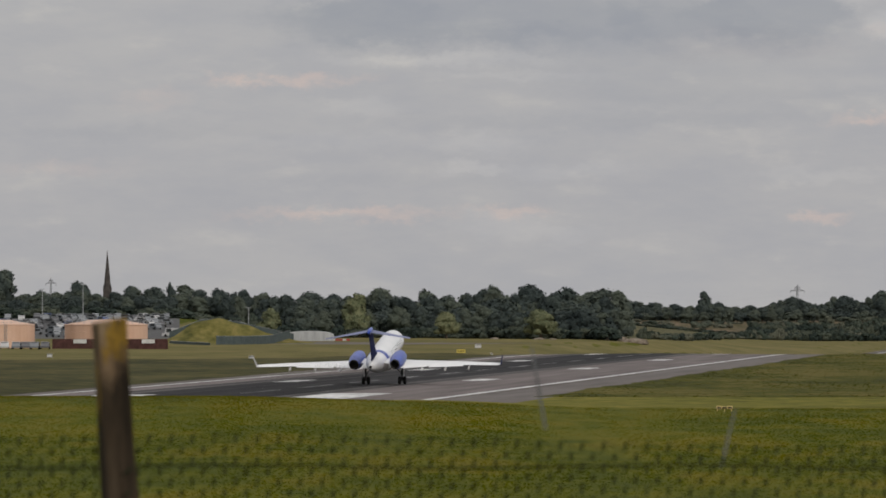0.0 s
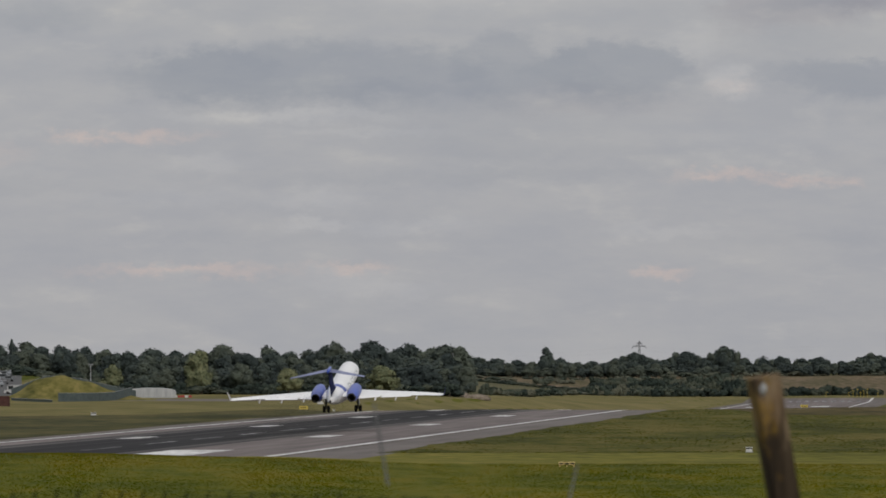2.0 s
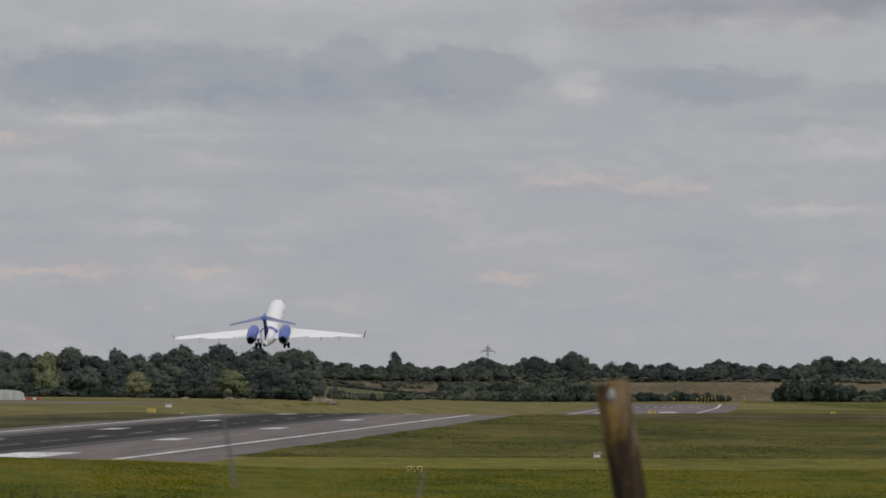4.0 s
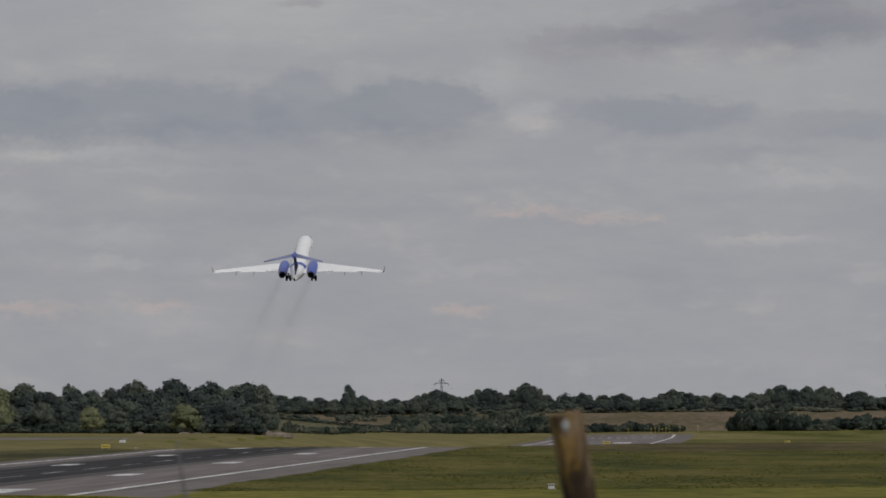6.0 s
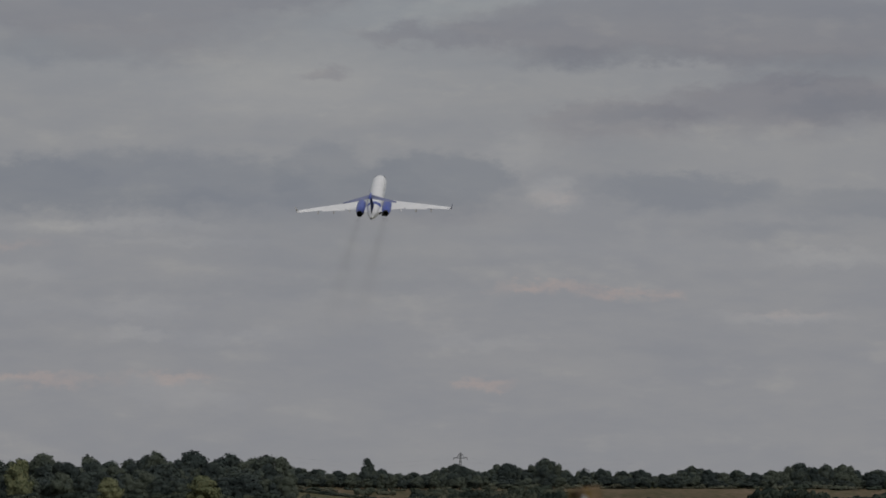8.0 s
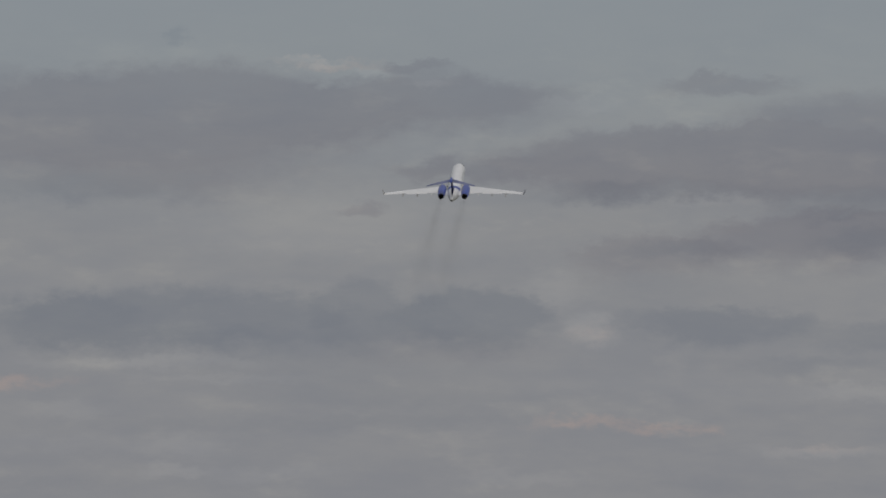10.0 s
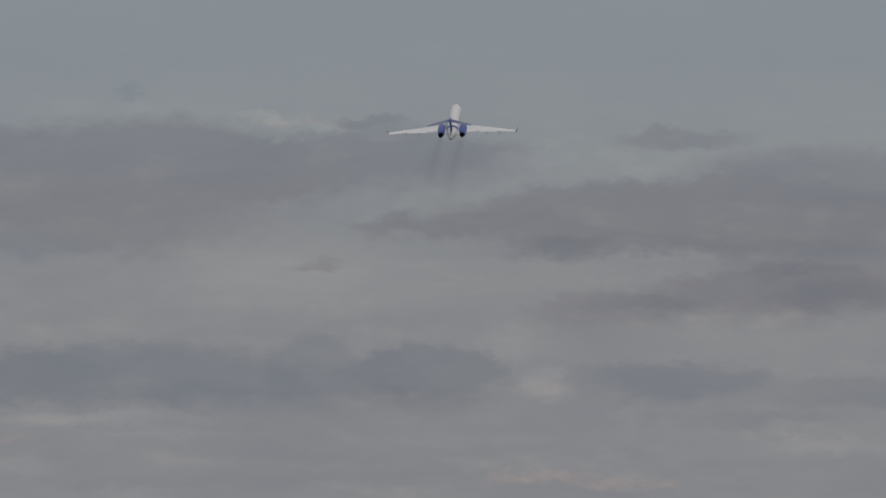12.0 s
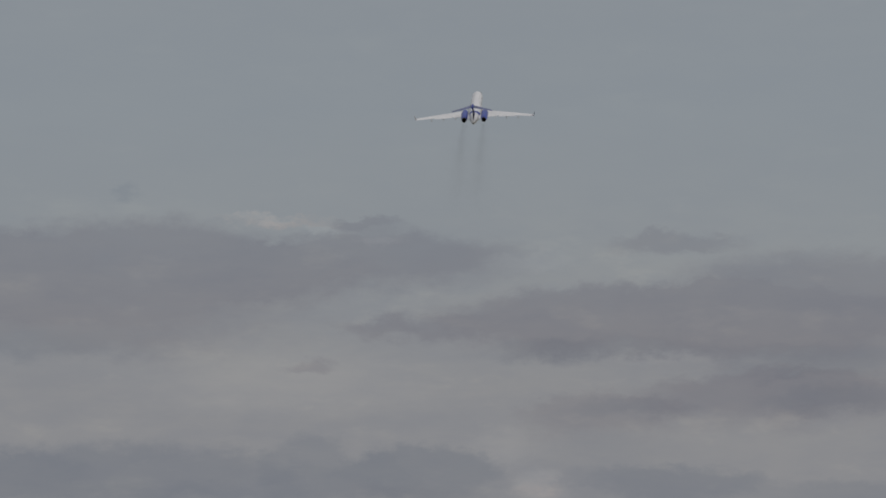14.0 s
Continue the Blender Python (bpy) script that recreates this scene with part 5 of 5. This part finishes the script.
def mound_z(x, y):
    mx, my = x - MOUND_X, y - MOUND_Y
    return 5.3 * math.exp(-abs(mx / (9.0 if mx < 0 else 13.0)) ** (3.0 if mx < 0 else 2.0) - (my / 16) ** 2) * (1 + 0.05 * math.sin(x * 0.9) * math.cos(y * 0.3))


def mound():
    xs = [MOUND_X - 16 + i for i in range(39)]
    ys = [MOUND_Y - 34 + 2.5 * i for i in range(28)]
    return sheet("grass_mound", xs, ys, M_MOUND, 0.0, "grassy olive green earth mound beside the car park", kind="", category="mound", zf=lambda x, y: ground_z(x, y) + mound_z(x, y) - 0.12)


mound()
mesh_fence([(side(u, 1716), 1716) for u in range(300, 521, 20)], 1.5, "grey-green wire mesh fence running over the mound")
FOOT_FENCE = [(383 + 14.5 * i, 1640 + 0.8 * i * i) for i in range(10)]
mesh_fence([(side(u, d), d) for u, d in FOOT_FENCE], 1.9, "grey-green wire mesh fence climbing past the foot of the mound")
# low fence panels added in place of grey rubble before the mound
mesh_fence([(side(300 + 12 * i, 1668 - 9 * i), 1668 - 9 * i) for i in range(7)], 0.6, "low grey fence panels standing in for rubble before the mound")


def stock_shed():
    d = 1790
    x = side(547, d)
    ob = tagged(empty("low_shed", pose(x, d, ground_z(x, d))), "low grey metal-sheeted shed with a curved roof", "shed")
    bm = bmesh.new()
    n = 26
    rings = []
    for y in (-4, 4):
        rings.append([(5.9 * math.cos(math.pi * i / (n - 1)), y, 0.9 + 1.5 * math.sin(math.pi * i / (n - 1)) ** 0.5) for i in range(n)])
    loft(bm, rings)
    part("roof", bm, M_SHED, ob)
    bm = bmesh.new()
    box(bm, -5.85, 5.85, -3.95, 3.95, -0.2, 0.95, 0.03)
    part("wall", bm, M_SHED, ob)
    for i in range(11):
        bm = bmesh.new()
        box(bm, -5.5 + i * 1.1 - 0.05, -5.5 + i * 1.1 + 0.05, -4.08, -4.0, 0, 1.0 + 1.2 * math.sin(math.acos(min(1, abs(-5.5 + i * 1.1) / 5.9))), 0.01)
        part("rib", bm, M_SHED, ob)
    return ob


stock_shed()


def barrier():
    d = 1800
    x = side(603, d)
    ob = tagged(empty("road_barrier", pose(x, d, ground_z(x, d))), "low red and white plastic barrier row on the grass", "barrier")
    for i in range(5):
        bm = bmesh.new()
        box(bm, -2.1 + i * 0.86, -2.1 + i * 0.86 + 0.8, -0.2, 0.2, 0.0, 0.55, 0.05)
        part("barrier_block", bm, CAR_PAINTS[4] if i % 3 else M_BOX, ob)


barrier()


def earth_heap(u, d, w, h, seed):
    x = side(u, d)
    bm = bmesh.new()
    bmesh.ops.create_icosphere(bm, subdivisions=3, radius=1)
    for v in bm.verts:
        k = 1 + 0.22 * noise.noise(v.co * 2.1 + Vector((seed, 0, 0)))
        v.co = Vector((v.co.x * w * k, v.co.y * 3.0 * k, max(-0.3, v.co.z) * h * k))
    ob = part("earth_heap", bm, M_EARTH, None, smooth=True)
    ob.matrix_basis = pose(x, d, ground_z(x, d))
    return tagged(ob, "heap of pale bare earth and rubble at the wood edge", "earth heap", group="earth heaps")


earth_heap(955, 1905, 1.7, 0.5, 1)
earth_heap(978, 1907, 1.2, 0.35, 2)
earth_heap(875, 1906, 1.3, 0.5, 3)
earth_heap(1124, 1938, 3.4, 1.2, 4)
earth_heap(1092, 1936, 3.2, 1.4, 5)
earth_heap(1108, 1930, 2.2, 0.7, 6)


def church():
    d = 3300
    x = side(190, d)
    z = ground_z(x, d)
    ob = tagged(empty("church_tower", pose(x, d, z)), "dark stone church tower with a tall slender spire", "church")
    top = high(447, d) - z
    foot = high(512, d) - z
    bm = bmesh.new()
    box(bm, -1.8, 1.8, -1.8, 1.8, -0.5, foot, 0.05)
    part("tower", bm, M_STONE, ob)
    bm = bmesh.new()
    loft(bm, [[(r * math.cos(math.pi / 4 * i + 0.39), r * math.sin(math.pi / 4 * i + 0.39), h) for i in range(8)] for r, h in ((1.85, foot), (1.65, foot + 1.0), (0.95, foot + (top - foot) * 0.5), (0.15, top))])
    spire = part("spire", bm, M_STONE, ob)
    for sx in (-1, 1):
        for sy in (-1, 1):
            bm = bmesh.new()
            tube(bm, (sx * 1.6, sy * 1.6, foot - 0.2), (sx * 1.6, sy * 1.6, foot + 1.8), 0.3, 0.05, 6)
            part("pinnacle", bm, M_STONE, ob)
    bm = bmesh.new()
    tube(bm, (0, 0, top - 0.1), (0, 0, top + 1.0), 0.08, 0.05, 6)
    box(bm, -0.35, 0.35, -0.05, 0.05, top + 0.5, top + 0.62)
    part("cross", bm, M_STONE, spire)


church()


def pylon(u, v, d, k=1.0):
    x = side(u, d)
    z0 = ground_z(x, d)
    h = high(v, d) - z0
    ob = tagged(empty("electricity_pylon", pose(x, d, z0)), "grey steel lattice electricity pylon on the horizon", "pylon", group="pylons")
    bm = bmesh.new()
    w = lambda t: 1.7 * k * (1 - t) ** 1.3 + 0.16 * k
    n = 9
    for sx in (-1, 1):
        for sy in (-1, 1):
            for i in range(n):
                a, b = i / n, (i + 1) / n
                tube(bm, (sx * w(a), sy * w(a), h * a), (sx * w(b), sy * w(b), h * b), 0.12, n=4)
    for i in range(n):
        a, b = i / n, (i + 1) / n
        for sy in (-1, 1):
            tube(bm, (-w(a), sy * w(a), h * a), (w(b), sy * w(b), h * b), 0.07, n=4)
            tube(bm, (w(a), sy * w(a), h * a), (-w(b), sy * w(b), h * b), 0.07, n=4)
    part("tower", bm, M_PYLON, ob)
    for zz, half in ((0.93, 1.5 * k), (0.84, 4.0 * k)):
        bm = bmesh.new()
        for s in (-1, 1):
            tube(bm, (0, 0, h * zz + 0.5), (s * half, 0, h * zz), 0.13, n=4)
            tube(bm, (0, 0, h * zz - 0.5), (s * half, 0, h * zz), 0.13, n=4)
            tube(bm, (s * half, 0, h * zz), (s * half, 0, h * zz - 1.6), 0.12, 0.12, n=4)
        part("cross_arm", bm, M_PYLON, ob)
    return ob


pylon(1411, 505, 4400)
pylon(2213, 515, 4500)
pylon(90, 493, 4800, 0.8)
pylon(1631, 531, 4800, 0.8)


def power_lines():
    ob = tagged(empty("power_line", pose(0, 4400, 0)), "thin overhead power cables between pylons", "power line")
    for dv in (0, 7):
        bm = bmesh.new()
        xs = [side(1100, 4400) + (side(1720, 4400) - side(1100, 4400)) * i / 20 for i in range(21)]
        zs = [high(516 + dv + 10 * math.sin(math.pi * i / 20 * 2) ** 2, 4400) for i in range(21)]
        for i in range(20):
            tube(bm, (xs[i], 0, zs[i]), (xs[i + 1], 0, zs[i + 1]), 0.014, n=4)
        part("cable", bm, M_STEEL, ob)


power_lines()


def lamp_post(u, v, d):
    x = side(u, d)
    z = ground_z(x, d)
    h = high(v, d) - z
    ob = tagged(empty("street_lamp", pose(x, d, z)), "tall grey lamp column in the car park", "street lamp", group="lamp columns")
    bm = bmesh.new()
    tube(bm, (0, 0, -0.2), (0, 0, h), 0.14, 0.08, 8)
    part("column", bm, M_STEEL, ob)
    bm = bmesh.new()
    tube(bm, (-0.35, 0, h), (0.35, 0, h), 0.06, n=6)
    part("bracket", bm, M_STEEL, ob)
    for s in (-1, 1):
        bm = bmesh.new()
        box(bm, s * 0.42 - 0.22, s * 0.42 + 0.22, -0.15, 0.15, h - 0.08, h + 0.12, 0.03)
        part("lantern", bm, M_STEEL, ob)


lamp_post(147, 504, 1900)
lamp_post(440, 545, 1740)
lamp_post(75, 512, 1960)


# ------------------------------------------------------------------ airfield lights, signs and boxes
def airfield_sign(u, v, d, w, h):
    x = side(u, d)
    z = ground_z(x, d)
    ob = tagged(empty("airfield_sign", pose(x, d, z)), "small yellow airfield sign board on short legs", "sign", group="airfield signs")
    bm = bmesh.new()
    box(bm, -w / 2, w / 2, -0.1, 0.1, 0.3, 0.3 + h, 0.03)
    board = part("board", bm, M_YELLOW, ob)
    for i in range(3):
        bm = bmesh.new()
        box(bm, -w * 0.32 + i * w * 0.25, -w * 0.32 + i * w * 0.25 + w * 0.12, -0.115, -0.1, 0.3 + h * 0.3, 0.3 + h * 0.7)
        part("letter_bar", bm, M_TYRE, board)
    for s in (-1, 1):
        bm = bmesh.new()
        tube(bm, (s * w * 0.35, 0, -0.2), (s * w * 0.35, 0, 0.32), 0.05, n=6)
        part("leg", bm, M_STEEL, ob)


for u, d, w, h in ((816, 1440, 1.7, 0.7), (1150, 1490, 1.0, 0.5), (1703, 1330, 1.3, 0.45), (2025, 1400, 1.0, 0.42), (1848, 1420, 0.9, 0.4), (1510, 1760, 1.0, 0.5)):
    airfield_sign(u, 0, d, w, h)


def cabinet(u, d, w, h, label="small white equipment cabinet on the grass"):
    x = side(u, d)
    z = ground_z(x, d)
    ob = tagged(empty("equipment_cabinet", pose(x, d, z)), label, "cabinet", group="airfield cabinets")
    bm = bmesh.new()
    box(bm, -w / 2, w / 2, -0.3, 0.3, 0.12, h - 0.1, 0.03)
    part("body", bm, M_BOX, ob)
    # shade of the gap under the lid, made as a dark-coloured neck
    bm = bmesh.new()
    box(bm, -w / 2 + 0.04, w / 2 - 0.04, -0.26, 0.26, h - 0.11, h + 0.01)
    part("vent", bm, M_GLASS, ob, "dark neck standing for the shade in the gap under the lid")
    bm = bmesh.new()
    box(bm, -w / 2 - 0.05, w / 2 + 0.05, -0.36, 0.36, h, h + 0.07, 0.02)
    part("lid", bm, M_BOX, ob)
    bm = bmesh.new()
    box(bm, -w / 2 - 0.1, w / 2 + 0.1, -0.4, 0.4, -0.3, 0.12, 0.02)
    part("plinth", bm, M_STEEL, ob)


for u, d, w, h in ((1605, 757, 0.62, 0.52), (846, 1575, 1.3, 0.75), (1298, 1480, 1.1, 0.6), (88, 1296, 0.9, 0.6), (445, 1290, 0.9, 0.5), (870, 1490, 0.5, 0.4)):
    cabinet(u, d, w, h)


def approach_light_box(u, d):
    """Slope indicator: a wide low housing on three legs."""
    x = side(u, d)
    z = ground_z(x, d)
    ob = tagged(empty("approach_slope_light", pose(x, d, z - 0.06)), "pale yellow low lamp housing on short legs in the grass", "airfield light")
    ob.scale = (0.85, 0.85, 0.85)
    for i, (x0, x1, mat) in enumerate(((-0.75, -0.28, M_ORANGE), (-0.26, 0.24, M_ORANGE), (0.26, 0.75, M_ORANGE))):
        bm = bmesh.new()
        box(bm, x0, x1, -0.4, 0.4, 0.28 + 0.04 * (i == 1), 0.52 + 0.05 * (i != 1), 0.03)
        body = part("lamp_housing", bm, mat, ob)
        bm = bmesh.new()
        box(bm, x0 + 0.05, x1 - 0.05, -0.42, -0.40, 0.34, 0.48)
        part("lens", bm, M_GLASS, body)
    for xx in (-0.65, 0.0, 0.65):
        for yy in (-0.3, 0.3):
            bm = bmesh.new()
            tube(bm, (xx, yy, -0.3), (xx, yy, 0.3), 0.035, n=6)
            part("leg", bm, M_ORANGE, ob)


approach_light_box(1282, 598)


def light_pole(u, d, h):
    x = side(u, d)
    z = ground_z(x, d)
    ob = tagged(empty("approach_light_mast", pose(x, d, z)), "slim yellow approach light mast beyond the runway", "light mast", group="approach light masts")
    bm = bmesh.new()
    tube(bm, (0, 0, -0.2), (0, 0, h), 0.08, 0.06, 6)
    part("mast", bm, M_YELLOW, ob)
    bm = bmesh.new()
    tube(bm, (-0.6, 0, h), (0.6, 0, h), 0.07, n=6)
    part("lamp_bar", bm, M_YELLOW, ob)


for i, u in enumerate((1783, 1790, 1797, 1803, 1809, 1815, 1742, 1834, 1866)):
    light_pole(u, 3240, 2.0 + 0.7 * (i % 3))


# ------------------------------------------------------------------ exhaust smoke
def smoke_material():
    m = bpy.data.materials.new("thin_exhaust_smoke")
    m.use_nodes = True
    nt = m.node_tree
    nt.nodes.clear()
    N, L = nt.nodes.new, nt.links.new
    tc = N("ShaderNodeTexCoord")
    sep = N("ShaderNodeSeparateXYZ")
    L(tc.outputs["Object"], sep.inputs[0])
    def m2(op, x, y):
        n = N("ShaderNodeMath")
        n.operation = op
        for i, s in enumerate((x, y)):
            if isinstance(s, (int, float)):
                n.inputs[i].default_value = s
            else:
                L(s, n.inputs[i])
        return n.outputs[0]

    def span(x, a, b, c, d):
        n = N("ShaderNodeMapRange")
        n.interpolation_type = "SMOOTHSTEP"
        for i, s in enumerate((a, b, c, d)):
            n.inputs[i + 1].default_value = s
        L(x, n.inputs[0])
        return n.outputs[0]

    along = m2("MULTIPLY", sep.outputs[1], -1.0)
    wide = m2("ADD", 0.7, m2("MULTIPLY", along, 0.030))
    off = m2("POWER", m2("ADD", m2("MULTIPLY", sep.outputs[0], sep.outputs[0]), m2("MULTIPLY", sep.outputs[2], sep.outputs[2])), 0.5)
    ratio = m2("DIVIDE", off, wide)
    soft = m2("EXPONENT", m2("MULTIPLY", m2("MULTIPLY", ratio, ratio), -0.9), 0.0)
    tex = N("ShaderNodeTexNoise")
    tex.inputs["Scale"].default_value, tex.inputs["Detail"].default_value = 0.14, 3
    L(tc.outputs["Object"], tex.inputs["Vector"])
    patch = span(tex.outputs[0], 0.3, 0.7, 0.35, 1.5)
    strength = m2("MULTIPLY", span(along, 0.0, 6.0, 0.0, 0.034), span(along, 118.0, 20.0, 0.0, 1.0))
    alpha = m2("MULTIPLY", m2("MULTIPLY", strength, soft), patch)
    clear, dark, mixed, out = N("ShaderNodeBsdfTransparent"), N("ShaderNodeBsdfDiffuse"), N("ShaderNodeMixShader"), N("ShaderNodeOutputMaterial")
    dark.inputs[0].default_value = (0.05, 0.045, 0.035, 1)
    L(alpha, mixed.inputs[0]), L(clear.outputs[0], mixed.inputs[1]), L(dark.outputs[0], mixed.inputs[2]), L(mixed.outputs[0], out.inputs[0])
    return m


M_SMOKE = smoke_material()


def smoke_trail():
    ob = tagged(empty("exhaust_trail"), "faint brown-grey exhaust smoke trailing behind an engine", "smoke", group="exhaust trails")
    for i in range(3):
        a = math.pi * (i / 3 + 0.25)
        bm = bmesh.new()
        rows = []
        for L1 in range(0, 124, 6):
            r = 4.6
            rows.append([bm.verts.new((r * k * math.cos(a), -L1, r * k * math.sin(a))) for k in (-1, -0.5, 0, 0.5, 1)])
        for r0, r1 in zip(rows, rows[1:]):
            for k in range(4):
                bm.faces.new((r0[k], r0[k + 1], r1[k + 1], r1[k]))
        sheet_ob = part("smoke_sheet", bm, M_SMOKE, ob)
        sheet_ob.visible_shadow = False
    return ob


trails = [smoke_trail(), smoke_trail()]


# ------------------------------------------------------------------ what moves
FLIGHT = [
    (0, pose(-6.79, 866.03, 0.40, 7.37, -0.51, -5.37)),
    (0.5, pose(-3.27, 896.18, 0.57, 8.32, -0.50, -5.53)),
    (1, pose(0.41, 926.53, 0.99, 9.18, -1.17, -5.76)),
    (1.5, pose(4.05, 957.06, 1.69, 9.66, -1.96, -6.07)),
    (2, pose(7.50, 987.77, 2.78, 9.82, -1.33, -6.32)),
    (2.2, pose(8.91, 1000.11, 3.24, 9.87, -1.25, -6.20)),
    (4.4, pose(24.05, 1137.80, 14.22, 14.10, -0.56, -5.43)),
    (4.5, pose(25.01, 1144.14, 14.84, 14.13, -0.43, -5.68)),
    (5, pose(28.43, 1175.98, 18.86, 14.45, -0.03, -5.67)),
    (5.5, pose(31.80, 1207.99, 23.47, 15.02, 0.51, -5.70)),
    (6, pose(35.40, 1240.20, 28.74, 15.51, 0.30, -5.71)),
    (6.5, pose(38.99, 1272.59, 34.69, 16.24, -0.71, -5.96)),
    (7, pose(42.72, 1305.17, 41.69, 17.28, -1.74, -6.27)),
    (7.5, pose(46.10, 1337.93, 48.59, 17.76, -1.83, -6.12)),
    (8, pose(49.15, 1370.88, 55.63, 17.98, -1.29, -5.96)),
    (8.5, pose(52.39, 1404.02, 63.84, 17.98, -0.45, -5.99)),
    (8.7, pose(53.56, 1417.33, 67.56, 18.06, -0.22, -5.99)),
    (10.8, pose(68.28, 1558.85, 103.60, 18.04, 0.06, -5.60)),
    (11, pose(69.74, 1572.50, 106.76, 18.15, -0.07, -5.80)),
    (11.5, pose(73.73, 1606.75, 115.63, 18.74, -0.52, -5.90)),
    (12, pose(77.69, 1641.19, 123.78, 19.33, -0.95, -5.70)),
    (12.5, pose(80.90, 1675.82, 132.86, 19.63, -1.75, -5.81)),
    (13, pose(84.35, 1710.63, 141.96, 19.89, -2.36, -5.98)),
    (13.5, pose(87.94, 1745.63, 151.32, 20.13, -2.38, -6.03)),
    (14, pose(90.71, 1780.81, 161.57, 20.24, -2.08, -5.99)),
]


def motions():
    walk(jet, FLIGHT)
    for s, gear in zip((-1, 1), gears):
        walk(gear, [(0, pose(s * 2.1, 0, 1.75)), (6.6, pose(s * 2.1, 0, 1.75)), (8.0, pose(s * 1.9, 0, 1.8, 0, s * 35, 0)), (9.4, pose(s * 1.7, 0, 1.9, 0, s * 85, 0)), (14, pose(s * 1.7, 0, 1.9, 0, s * 85, 0))])
    wind = Vector((0.6, 0, -0.3))
    for s, trail in zip((-1, 1), trails):
        rows = []
        for i, (t, m) in enumerate(FLIGHT):
            a, b = FLIGHT[max(0, i - 1)], FLIGHT[min(len(FLIGHT) - 1, i + 1)]
            way = (b[1].translation - a[1].translation) / (b[0] - a[0]) - wind
            turn = way.to_track_quat("Y", "Z").to_matrix().to_4x4()
            rows.append((t, Matrix.Translation(m @ Vector((s * 2.35, -10.9, 3.45))) @ turn))
        walk(trail, rows)
    walk(gears[2], [(0, pose(0, 12, 2.2)), (6.6, pose(0, 12, 2.2)), (8.8, pose(0, 12, 2.6, 85, 0, 0)), (14, pose(0, 12, 2.6, 85, 0, 0))])


motions()
